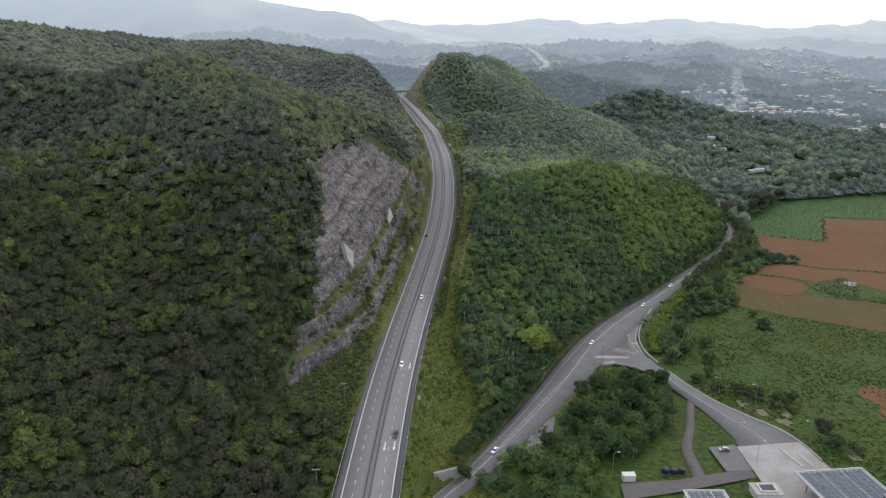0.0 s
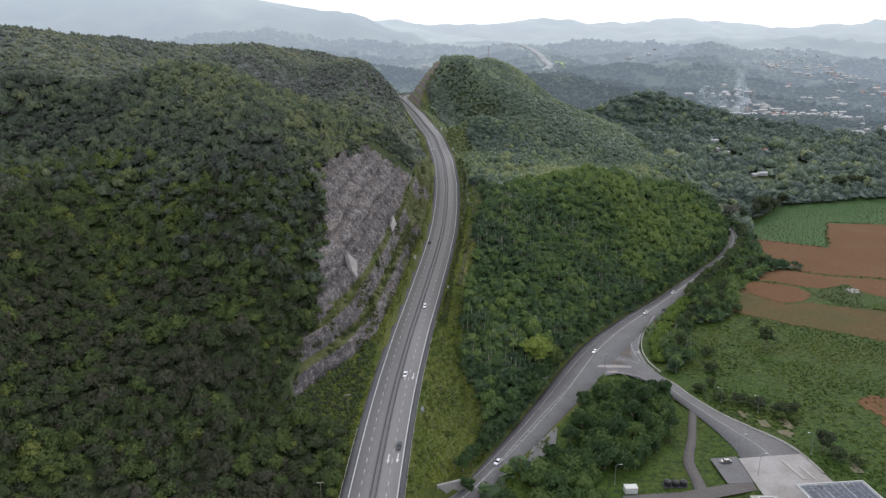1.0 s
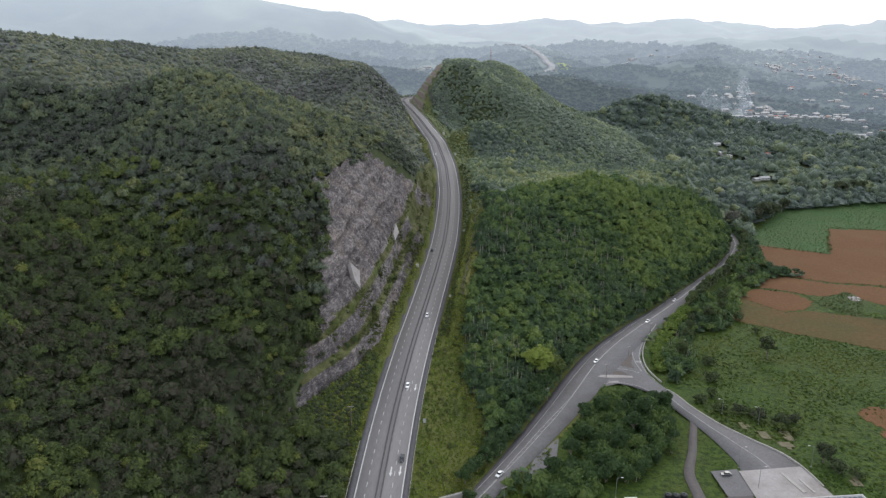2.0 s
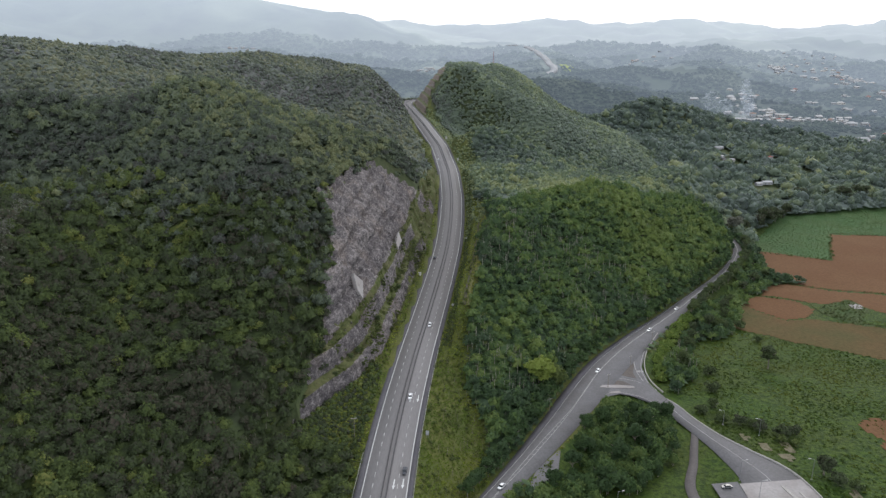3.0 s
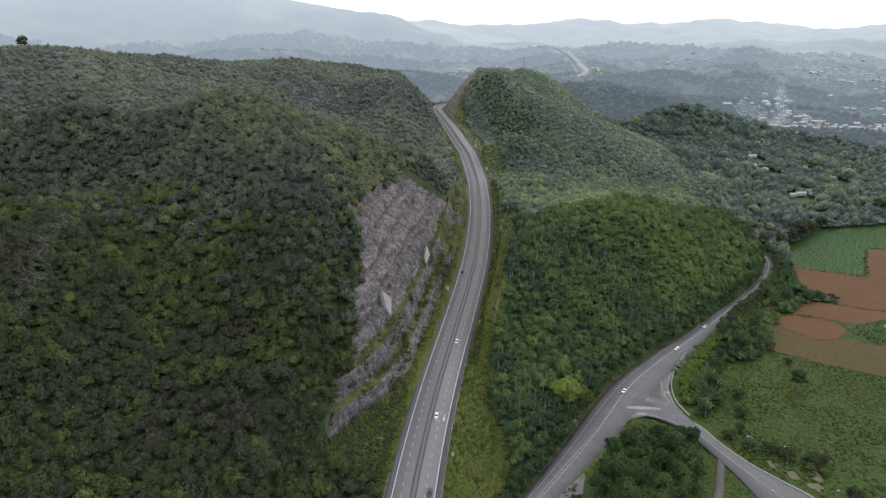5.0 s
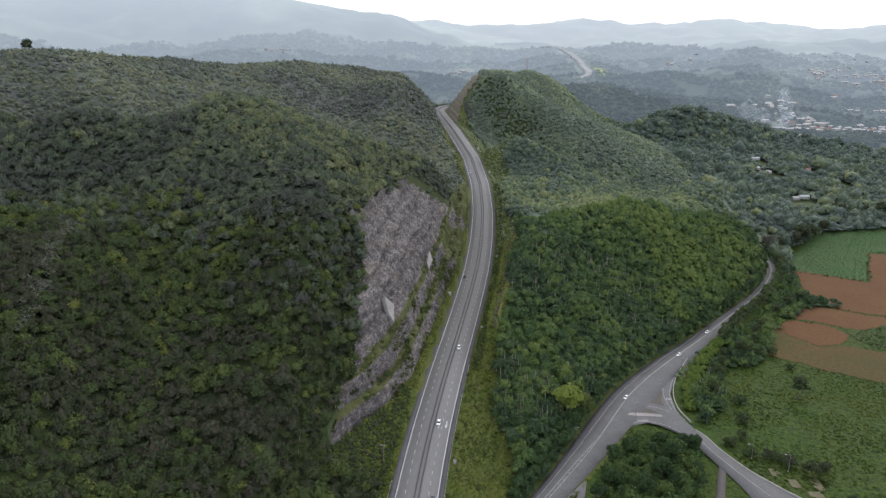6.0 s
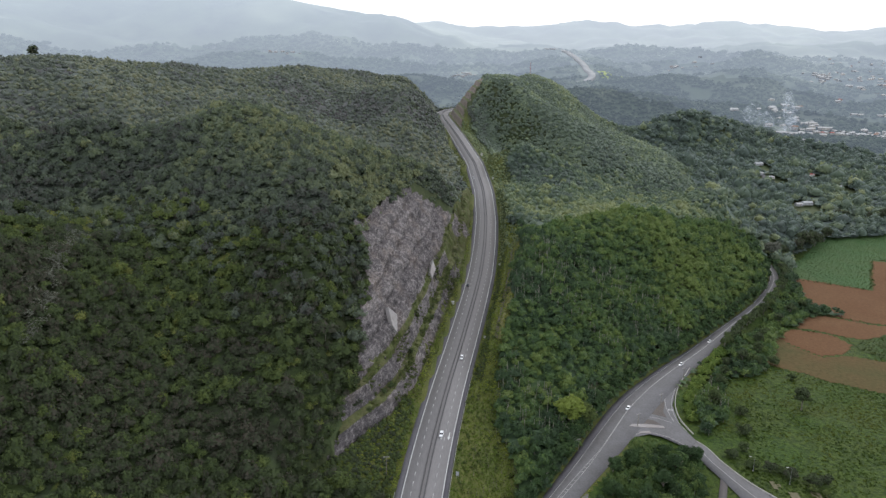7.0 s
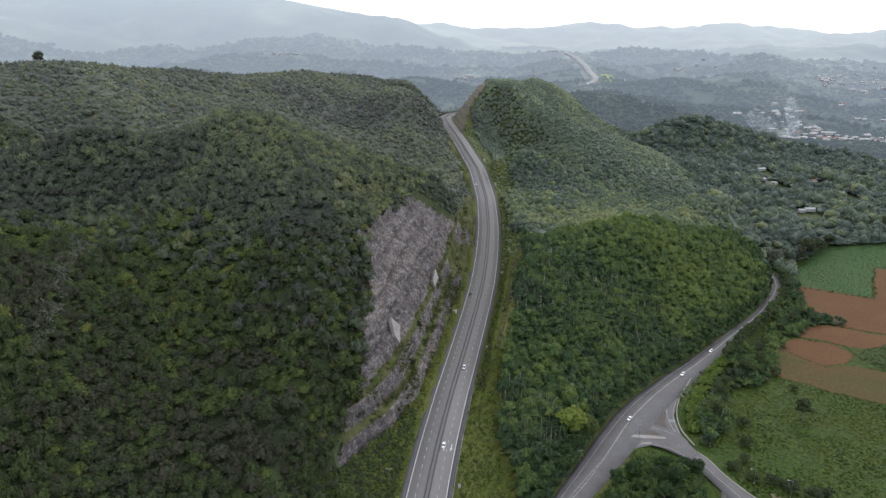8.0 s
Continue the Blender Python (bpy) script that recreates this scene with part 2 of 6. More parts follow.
def value_noise(x, y, size, seed=0):
    x, y = np.asarray(x, float) / size, np.asarray(y, float) / size
    i, j = np.floor(x), np.floor(y)
    u, v = x - i, y - j
    u, v = u * u * (3 - 2 * u), v * v * (3 - 2 * v)
    a, b, c, d = lattice(i, j, seed), lattice(i + 1, j, seed), lattice(i, j + 1, seed), lattice(i + 1, j + 1, seed)
    return (a * (1 - u) + b * u) * (1 - v) + (c * (1 - u) + d * u) * v


def fractal(x, y, size, seed=0, octaves=3):
    return sum(0.5 ** k * (value_noise(x, y, size / 2 ** k, seed + k) - 0.5) for k in range(octaves))


# hills: centre, two radii, turn, height
HILLS = [
    (-171, 453, 90, 178, 0.04, 113), (-356, 416, 190, 56, -0.81, 93), (-275, 218, 127, 82, -0.49, 89), (-90, 356, 44, 101, 0.04, 54),
    (-442, 654, 238, 164, -0.47, 173), (-241, 892, 117, 219, 0.16, 132), (-95, 839, 63, 124, 0.03, 86), (-138, 1127, 27, 134, -0.32, 77),
    (-47, 500, 68, 96, 0.03, 60), (-90, 996, 126, 85, 0.02, 39), (-267, 428, 45, 47, -0.22, 56), (-354, 796, 80, 94, 0.01, 50),
    (115, 513, 106, 56, 0.79, 40), (24, 393, 52, 94, -0.26, 33), (47, 1005, 48, 174, 0.52, 74), (70, 1207, 86, 191, -0.43, 99),
    (333, 1145, 112, 38, 0.2, 47), (53, 643, 126, 148, -0.08, 57), (219, 662, 49, 83, -0.37, 42), (177, 934, 82, 88, 0.63, 50),
    (37, 740, 71, 40, -0.04, 40), (-190, 1195, 50, 75, 0.0, 63),
    # far country
    (270, 1430, 190, 90, 0.1, 42), (620, 1750, 300, 130, 0.2, 30), (-250, 1750, 260, 160, -0.1, 45), (1100, 1500, 220, 160, 0, 25),
    (1000, 2500, 500, 200, -0.1, 45), (-700, 2300, 500, 260, 0.2, 70), (500, 3000, 600, 220, 0.05, 40),
    (-860, 3350, 700, 350, 0.1, 165), (-2100, 3700, 1100, 700, 0.2, 430), (-2600, 2500, 900, 500, 0.3, 260), (1900, 3300, 900, 300, 0, 60),
    (-500, 4300, 600, 260, 0, 30), (500, 4450, 420, 200, 0, 55), (1500, 4300, 700, 240, 0, 40), (2500, 4000, 500, 300, 0, 90),
]
# a ramp under the far road, shaped to the camera's view so that the road shows
FAR_Y, FAR_X, FAR_Z = [1750, 1830, 2050, 2250, 2600, 2850, 2960], [215, 268, 282, 287, 296, 288, 240], [104, 117, 135, 152, 171, 182, 188]
BASE_Y = [-500, 650, 800, 1110, 1500, 2000, 2600, 3200, 3900, 4500, 6000]
BASE_Z = [0, 0, 12, 36, 62, 88, 114, 150, 212, 292, 330]
# the highway: centre line and its climb
LINE_Y = [-400, 100, 200, 243, 273, 318, 346, 378, 416, 459, 511, 571, 649, 745, 897, 1055, 1130, 1175, 1230, 1290, 1400]
LINE_X = [-30, -27.5, -25, -23.3, -21.4, -17.3, -14, -10.5, -6.4, -2.3, 0.2, 1.1, -1.8, -12, -37.7, -63, -72.5, -73.5, -65, -45, 10]
RISE_Y = [-400, 100, 150, 266, 400, 600, 750, 900, 1050, 1186, 1300, 1600]
RISE_Z = [2, 5.5, 8, 17.5, 30.2, 52, 69, 80, 85, 86, 84, 70]
_yy = np.arange(-400, 1601, 2.0)
_k = np.exp(-np.linspace(-2, 2, 31) ** 2)
_k /= _k.sum()
_lx = np.convolve(np.pad(np.interp(_yy, LINE_Y, LINE_X), 15, "edge"), _k, "valid")
_lz = np.convolve(np.pad(np.interp(_yy, RISE_Y, RISE_Z), 15, "edge"), _k, "valid")
_slope = np.gradient(_lx, _yy)


def line_x(y):
    return np.interp(y, _yy, _lx)


def line_z(y):
    return np.interp(y, _yy, _lz)


def off_line(x, y):
    """Metres to the right of the highway's centre line."""
    return (x - line_x(y)) / np.sqrt(1 + np.interp(y, _yy, _slope) ** 2)


# the lower road: centre line, half width
LOW = [(-14.0, 178.0, 3.6), (-0.0, 203.5, 3.8), (11.5, 218.5, 4.6), (32.7, 251.8, 6.4), (49.7, 279.9, 8.2), (64.7, 305.9, 9.7), (84.2, 338.8, 10.3), (110.1, 374.4, 8.8),
       (137.6, 408.7, 6.6), (176.0, 458.0, 4.4), (204.0, 493.0, 4.0), (228.0, 529.0, 3.8), (246.0, 566.0, 3.5), (254.0, 610.0, 3.1), (262.0, 680.0, 3.1), (300.0, 780.0, 3.1)]
# the road to the toll plaza
PLAZA = [(93, 312, 5.0), (104.5, 300, 4.6), (109.5, 286, 4.4), (116, 270, 5.2), (122.5, 256, 8.0), (128.5, 241, 12.0), (129.5, 222, 14.0), (130, 205, 14.0), (130, 150, 14.0)]


def smooth_line(rows, step=2.0):
    """Points with direction and half width along a Catmull-Rom line."""
    p = np.array([rows[0], *rows, rows[-1]], float)
    out = []
    for a, b, c, d in zip(p, p[1:], p[2:], p[3:]):
        for t in np.linspace(0, 1, max(2, int(np.hypot(*(c - b)[:2]) / step)), endpoint=False):
            out.append(0.5 * (2 * b + (c - a) * t + (2 * a - 5 * b + 4 * c - d) * t * t + (3 * b - a - 3 * c + d) * t ** 3))
    q = np.array(out + [p[-1]])
    way = np.gradient(q[:, :2], axis=0)
    return q, way / np.linalg.norm(way, axis=1)[:, None]


LOW_LINE, LOW_WAY = smooth_line(LOW)
PLAZA_LINE, PLAZA_WAY = smooth_line(PLAZA)


def near_line(x, y, line):
    """Distance from a line of points, less its half width there."""
    x, y = np.atleast_1d(x).astype(float), np.atleast_1d(y).astype(float)
    best = np.full(x.shape, 1e9)
    for px, py, w in line[::3]:
        best = np.minimum(best, np.hypot(x - px, y - py) - w)
    return best


def low_z(y):
    return np.interp(y, [150, 200, 300, 420, 540, 620, 800], [2.4, 2.6, 3.0, 3.2, 4.5, 6, 13])


def natural(x, y):
    z = np.interp(y, BASE_Y, BASE_Z)
    for cx, cy, a, b, turn, height in HILLS:
        c, s = math.cos(turn), math.sin(turn)
        u, v = (x - cx) * c + (y - cy) * s, -(x - cx) * s + (y - cy) * c
        z = z + height * np.exp(-(u / a) ** 2 - (v / b) ** 2)
    plateau = np.exp(-((x - 45) / 140) ** 4 - ((y - 1190) / 220) ** 4)
    z = z - plateau * np.clip(z - 142.5 + 11 * np.clip((x - 78) / 28, 0, 1), 0, None) * 0.85
    far = np.clip((np.hypot(x, y) - 1250) / 600, 0, 1)
    z = z + far * 56 * fractal(x, y, 420, 3) + far * 38 * fractal(x, y, 150, 8) + 4.0 * fractal(x, y, 40, 5)
    k = np.exp(-((x - np.interp(y, FAR_Y, FAR_X)) / 120) ** 2) * np.clip((y - 1700) / 60, 0, 1) * np.clip((3100 - y) / 120, 0, 1)
    return z * (1 - k) + np.interp(y, FAR_Y, FAR_Z) * k


CUT_E = [-6, 0, 1.2, 4, 8, 10.5, 13, 15, 20, 21.5, 27, 28.5, 34, 35.5, 41, 42.5, 49, 50.5, 90]
CUT_H = [-0.3, 0.4, 3, 9, 11, 20, 23.5, 29, 36, 37, 45, 46, 53, 54, 61.5, 62.5, 71, 72, 128]


def cut_start(y):
    """How far left of the centre line the rock cutting begins."""
    return np.interp(y, [236, 250, 254, 270, 285, 309, 333, 400, 620, 700], [52, 43, 38.5, 31, 22.5, 16, 15, 14.2, 13.6, 13])


def cut_reach(y):
    """How far up the slope the bare cutting goes."""
    return np.interp(y, [236, 250, 254, 262, 274, 285, 292, 300, 312, 337, 356, 370, 420, 450, 475, 495, 508, 520, 600, 640], [0, 0, 3, 5.5, 9, 13.5, 18.5, 22, 26, 30, 37.3, 45, 44, 41, 37, 24, 14, 12, 10, 0])


def cut_level(e, y):
    """Distance up the cutting's standard section: its upper bench widens towards the lower end."""
    up = np.interp(y, [282, 292, 302, 314], [20, 17.5, 15, 13])
    return np.where(e < 10.5, e, np.where(e < up, 10.5 + (e - 10.5) * 2.5 / (up - 10.5), e - up + 13))


def cut_height(e, y):
    return np.interp(cut_level(e, y), CUT_E, CUT_H)


def cut_left(x, y):
    e = -off_line(x, y) - cut_start(y)
    return line_z(y) + cut_height(e, y), e


TERRACE_A, TERRACE_H = [11, 14, 17, 21, 24, 28, 31, 35, 38, 42, 45, 49, 52, 56, 90], [0, 0.5, 9, 10, 19, 20, 29, 30, 39, 40, 47, 48, 55, 56, 110]


def valley(x, y):
    """1 on the flat land beside the lower roads."""
    side = np.clip((x - np.interp(y, [100, 200, 260, 340, 420, 540, 640, 700], [-30, 6, 40, 95, 150, 245, 262, 330])) / 14, 0, 1)
    return side * np.clip((700 - y + 0.22 * (x - 260)) / 60, 0, 1) * np.clip((x + 400) / 100, 0, 1)


def ground_z(x, y):
    x, y = np.asarray(x, float), np.asarray(y, float)
    z = natural(x, y)
    v = valley(x, y)
    flat = np.interp(x, [0, 90, 160, 260, 700], [1.5, 1.2, -0.5, -3, -3]) + 0.8 * fractal(x, y, 60, 12)
    z = z * (1 - v) + flat * v
    n = near_line(x.ravel(), y.ravel(), LOW_LINE).reshape(x.shape)
    k = np.clip(1 - (n - 1) / 9, 0, 1)
    z = z * (1 - k) + (low_z(y) - 0.25) * k
    n = near_line(x.ravel(), y.ravel(), PLAZA_LINE).reshape(x.shape)
    k = np.clip(1 - (n - 1) / 8, 0, 1)
    z = z * (1 - k) + 1.75 * k
    off = off_line(x, y)
    a, road = np.abs(off), line_z(y)
    here = (y < 1330) & (a < 260)
    low = road - (a - 11) * 0.5
    top_left, e = cut_left(x, y)
    bare = here & (off < 0) & (y > 236) & (y < 640) & (e > -1) & (e < cut_reach(y))
    reach = cut_reach(y)
    rim = road + cut_height(reach, y) - 0.3 - 0.7 * np.abs(e - reach)
    z = np.where(here & (off < 0) & (y > 245) & (y < 500) & (e >= reach) & (e < reach + 25), np.maximum(z, rim), z)
    top_left = np.where(bare, top_left - np.clip(1.5 + e * 0.6, 1.5, 6.0), top_left + 4.0)
    z = np.where(bare & (e > 1), top_left, z)
    top_right = road + np.where(y < 900, np.interp(a, [11, 13.5, 16.5, 17.5, 22.5, 23.5, 60], [0, 0.6, 11, 12, 14, 16, 70]), np.interp(a, TERRACE_A, TERRACE_H))
    z = np.where(here, np.minimum(np.maximum(z, np.where(a < 60, low, -99)), np.where(off < 0, top_left, top_right)), z)
    # the lower road's way in under the embankment, in front of its wing wall
    low_gap = near_line(x.ravel(), y.ravel(), LOW_LINE).reshape(x.shape)
    front = (6.2 * (x + 3.2) - 11.4 * (y - 211)) / 12.98
    z = np.where((x > -8) & (y < 232) & (low_gap < 4.5) & (front > -0.6), np.minimum(z, low_z(y) - 0.3 + np.clip(low_gap - 1, 0, 3) * 0.15), z)
    k = np.clip((a - 10.8) / 1.5, 0, 1)
    return np.where(here & (a < 12.4), z * k + (road - 0.35) * (1 - k), z)


def link_mesh(name, verts, faces, mats, parent=None, index=None, smooth=False, tint=None):
    me = bpy.data.meshes.new(name)
    verts, faces = np.asarray(verts, np.float32), np.asarray(faces, np.int32)
    k = faces.shape[1]
    me.vertices.add(len(verts))
    me.vertices.foreach_set("co", verts.ravel())
    me.loops.add(faces.size)
    me.loops.foreach_set("vertex_index", faces.ravel())
    me.polygons.add(len(faces))
    me.polygons.foreach_set("loop_start", np.arange(0, faces.size, k, dtype=np.int32))
    for m in mats if isinstance(mats, (list, tuple)) else [mats]:
        me.materials.append(m)
    if index is not None:
        me.polygons.foreach_set("material_index", np.asarray(index, np.int32))
    if smooth:
        me.polygons.foreach_set("use_smooth", np.ones(len(faces), bool))
    me.update(calc_edges=True)
    if tint is not None:
        me.attributes.new("tint", "FLOAT", "POINT").data.foreach_set("value", np.asarray(tint, np.float32))
    ob = new(name, me)
    ob.parent = parent
    return ob


def grid_faces(rows, cols):
    i = np.arange((rows - 1) * (cols - 1))
    a = i // (cols - 1) * cols + i % (cols - 1)
    return np.stack([a, a + 1, a + cols + 1, a + cols], 1)


# ---- the ground: one sheet, fine near the road and coarse far off ----
def spaced(stops):
    out = [stops[0][0]]
    for (a, step), (b, _) in zip(stops, stops[1:]):
        out += list(np.linspace(a, b, max(1, round((b - a) / step)) + 1)[1:])
    return np.array(out)


GX = spaced([(-4200, 120), (-1200, 50), (-520, 14), (-240, 6), (-90, 2.5), (60, 4), (330, 9), (620, 25), (1500, 80), (4200, 80)])
GY = spaced([(-700, 80), (60, 12), (170, 3.5), (560, 6), (760, 10), (1350, 30), (2600, 80), (4800, 80)])
gx, gy = np.meshgrid(GX, GY)
gz = ground_z(gx, gy) - 9 * np.clip((np.hypot(gx, gy) - np.where(gx > 150, 1290, 1440)) / 60, 0, 1) - 90 * np.clip((np.hypot(gx, gy) - 1600) / 700, 0, 1)
cx, cy = (gx[1:, 1:] + gx[:-1, :-1]) / 2, (gy[1:, 1:] + gy[:-1, :-1]) / 2
c_off = off_line(cx, cy)
kind = np.zeros(cx.shape, int)
kind[(np.abs(c_off) < 26) & (cy < 1330)] = 1
kind[(cx > c_off * 0 - 12) & (cx < 16) & (cy < 315)] = 1
kind[(valley(cx, cy) > 0.4)] = 2
kind[(near_line(cx.ravel(), cy.ravel(), LOW_LINE).reshape(cx.shape) < 2)] = 1
ground = link_mesh("ground", np.stack([gx.ravel(), gy.ravel(), gz.ravel()], 1), grid_faces(len(GY), len(GX)), [FOREST_FLOOR, VERGE, PASTURE], index=kind.ravel(), smooth=True)
tagged(ground, "hilly green ground of woods, grass verges and pasture", "ground", kind="structure")


# ---- roads ----
def strip(name, pts, way, left, right, mat, parent=None, lift=0.0, thick=0.25):
    """A band along a line of (x, y, z) from left to right of it, with a thickness."""
    side = np.stack([way[:, 1], -way[:, 0], np.zeros(len(way))], 1)
    l, r = np.broadcast_to(left, len(pts)), np.broadcast_to(right, len(pts))
    up = np.array([0, 0, lift])
    a, b = pts + side * l[:, None] + up, pts + side * r[:, None] + up
    low = np.array([0, 0, thick])
    v = np.stack([a - low, a, b, b - low], 1).reshape(-1, 3)
    f = []
    for i in range(len(pts) - 1):
        for k in range(3):
            f.append((4 * i + k, 4 * i + k + 1, 4 * i + k + 5, 4 * i + k + 4))
    return link_mesh(name, v, f, mat, parent)


hy = np.concatenate([np.arange(60, 700, 4.0), np.arange(700, 1331, 8.0)])
HW = np.stack([line_x(hy), hy, line_z(hy)], 1)
HW_WAY = np.stack([np.interp(hy, _yy, _slope), np.ones(len(hy))], 1)
HW_WAY /= np.linalg.norm(HW_WAY, axis=1)[:, None]
road = tagged(strip("road", HW, HW_WAY, -8.6, 8.6, ASPHALT), "grey asphalt dual carriageway climbing between wooded hills", "highway", kind="structure")
strip("shoulder", HW, HW_WAY, -11.0, -8.596, SHOULDER, road, -0.02)
strip("shoulder", HW, HW_WAY, 8.596, 10.6, SHOULDER, road, -0.02)
for s in (-8.25, 8.25):
    strip("edge_line", HW, HW_WAY, s - 0.16, s + 0.16, PAINT, road, 0.006, 0.002)


def at_line(y, off, lift=0.0):
    """A place beside the highway: its point and the road's heading there."""
    s = float(np.interp(y, _yy, _slope))
    k = 1 / math.sqrt(1 + s * s)
    return Vector((float(line_x(y)) + off * k, y - off * s * k, float(line_z(y)) + lift)), math.atan2(-s, 1)


def boxes(items):
    """Corners and faces of many small boxes: centre, half sizes, turn about z, rise along their length."""
    v, f = [], []
    for (x, y, z), (a, b, c), turn, rise in items:
        o = len(v)
        ct, st = math.cos(turn), math.sin(turn)
        for k in range(8):
            u, w, h = (a if k & 1 else -a), (b if k & 2 else -b), (c if k & 4 else -c)
            v.append((x + u * ct - w * st, y + u * st + w * ct, z + h + rise * w))
        f += [(o + i, o + j, o + k, o + m) for i, j, k, m in ((0, 2, 3, 1), (4, 5, 7, 6), (0, 1, 5, 4), (2, 6, 7, 3), (0, 4, 6, 2), (1, 3, 7, 5))]
    return np.array(v), np.array(f)


def grade(y):
    return float(np.interp(y + 3, _yy, _lz) - np.interp(y - 3, _yy, _lz)) / 6


dashes = []
for off in (-4.75, 4.5):
    for y in np.arange(100, 760, 6.2):
        p, turn = at_line(y, off, 0.012)
        dashes.append((p, (0.13, 1.3, 0.006), turn, grade(y)))
v, f = boxes(dashes)
tagged(link_mesh("lane_dashes", v, f, FADED_PAINT, road), kind="stuff")


def arrow(y, off):
    """A white lane arrow that points towards the falling end of the road."""
    p, turn = at_line(y, off, 0.012)
    outline = [(-0.22, 2.6), (-0.22, -0.8), (-0.6, -0.8), (0, -2.9), (0.6, -0.8), (0.22, -0.8), (0.22, 2.6)]
    bm = bmesh.new()
    g = grade(y)
    top = [bm.verts.new((a, b, g * b)) for a, b in outline]
    face = bm.faces.new(top)
    side = bmesh.ops.extrude_face_region(bm, geom=[face])
    bmesh.ops.translate(bm, verts=[e for e in side["geom"] if isinstance(e, bmesh.types.BMVert)], vec=(0, 0, 0.012))
    me = bpy.data.meshes.new("lane_arrow")
    bm.to_mesh(me)
    bm.free()
    me.materials.append(PAINT)
    ob = new("lane_arrow", me)
    ob.parent = road
    ob.matrix_local = Matrix.Translation(p) @ Matrix.Rotation(turn, 4, "Z")


for y, off in ((219, 3.0), (219.5, 6.4), (275.5, 3.0), (276, 6.4)):
    arrow(y, off)


def barrier(name, offset, y0, y1, base, top, height, mat, label):
    """A concrete barrier with sloping sides along the highway."""
    ys = np.arange(y0, y1, 5.0)
    prof = [(-base, 0), (-base * 0.6, 0.25 * height), (-top, height), (top, height), (base * 0.6, 0.25 * height), (base, 0)]
    v = np.array([[*(at_line(y, offset + a, h))[0]] for y in ys for a, h in prof])
    f = [(6 * i + k, 6 * i + k + 1, 6 * i + k + 7, 6 * i + k + 6) for i in range(len(ys) - 1) for k in range(5)]
    return tagged(link_mesh(name, v, f, mat), label, "road barrier", kind="structure")


barrier("median_barrier", -0.9, 60, 1325, 0.22, 0.1, 0.8, WORN_BARRIER, "stained dark concrete barrier along the middle of the highway")
barrier("median_barrier", 0.9, 60, 1325, 0.22, 0.1, 0.8, WORN_BARRIER, "stained dark concrete barrier along the middle of the highway")


def guard_rail(offset, y0, y1, label):
    """A steel rail on posts along the road's edge."""
    rail = new("guard_rail")
    ys = np.arange(y0, y1, 4.0)
    prof = [(-0.04, 0.45), (0.05, 0.53), (-0.02, 0.6), (0.05, 0.67), (-0.04, 0.76)]
    v = np.array([[*(at_line(y, offset + a, h))[0]] for y in ys for a, h in prof])
    f = [(5 * i + k, 5 * i + k + 1, 5 * i + k + 6, 5 * i + k + 5) for i in range(len(ys) - 1) for k in range(4)]
    r = link_mesh("rail", v, f, GREY_METAL, rail)
    s = r.modifiers.new("thick", "SOLIDIFY")
    s.thickness = 0.012
    pv, pf = boxes([(at_line(y, offset, 0.2)[0], (0.06, 0.05, 0.56), 0, 0) for y in ys])
    tagged(link_mesh("posts", pv, pf, GREY_METAL, rail), kind="stuff")
    return tagged(rail, label, "guard rail", kind="structure")


guard_rail(10.9, 100, 330, "grey steel guard rail on posts along the road's embankment")
guard_rail(-11.2, 100, 240, "grey steel guard rail on posts beside the road")

low_pts = np.column_stack([LOW_LINE[:, :2], low_z(LOW_LINE[:, 1])])
low_road = tagged(strip("road", low_pts, LOW_WAY, -LOW_LINE[:, 2], LOW_LINE[:, 2], OLD_ASPHALT), "worn grey asphalt country road with a junction", "road", kind="structure")
plaza_pts = np.column_stack([PLAZA_LINE[:, :2], np.interp(PLAZA_LINE[:, 1], [150, 240, 312], [2.0, 2.0, 2.9])])
east_road = tagged(strip("road", plaza_pts, PLAZA_WAY, -PLAZA_LINE[:, 2], PLAZA_LINE[:, 2], OLD_ASPHALT, lift=-0.02), "grey asphalt slip road to a toll plaza", "road", kind="structure")


def slab(name, outline, z, mat, parent=None, thick=0.15):
    """A flat plate over an outline in plan; its top at z."""
    bm = bmesh.new()
    face = bm.faces.new([bm.verts.new((x, y, z - thick)) for x, y in outline])
    if face.normal.z < 0:
        face.normal_flip()
    up = bmesh.ops.extrude_face_region(bm, geom=[face])
    bmesh.ops.translate(bm, verts=[e for e in up["geom"] if isinstance(e, bmesh.types.BMVert)], vec=(0, 0, thick))
    bmesh.ops.recalc_face_normals(bm, faces=bm.faces)
    me = bpy.data.meshes.new(name)
    bm.to_mesh(me)
    bm.free()
    me.materials.append(mat)
    ob = new(name, me)
    ob.parent = parent
    return ob


JUNCTION = [(68, 296), (76.7, 306), (85, 309.5), (94, 306), (101, 298), (107, 304), (102.5, 319), (104, 340), (110, 356), (123, 379.5), (108, 374), (84, 338)]
apron = slab("junction_apron", JUNCTION, 2.96, OLD_ASPHALT)
tagged(apron, "worn asphalt at a forked road junction", "road", kind="structure")

# the grassy bench east of the highway and its earth track
by_ = np.arange(352, 486, 4.0)
DRY_GRASS = two_scale("dry_grass", [(0.3, (0.085, 0.09, 0.03)), (0.7, (0.15, 0.15, 0.05))], [(0.3, (0.11, 0.1, 0.045)), (0.7, (0.19, 0.17, 0.075))], 0.8, 0.12, blotch=0.8, relief=0.7, depth=0.3)
TRACK_EARTH = two_scale("track_earth", [(0.3, (0.05, 0.045, 0.036)), (0.7, (0.1, 0.085, 0.066))], [(0.3, (0.045, 0.05, 0.025)), (0.7, (0.085, 0.085, 0.045))], 0.8, 0.1)


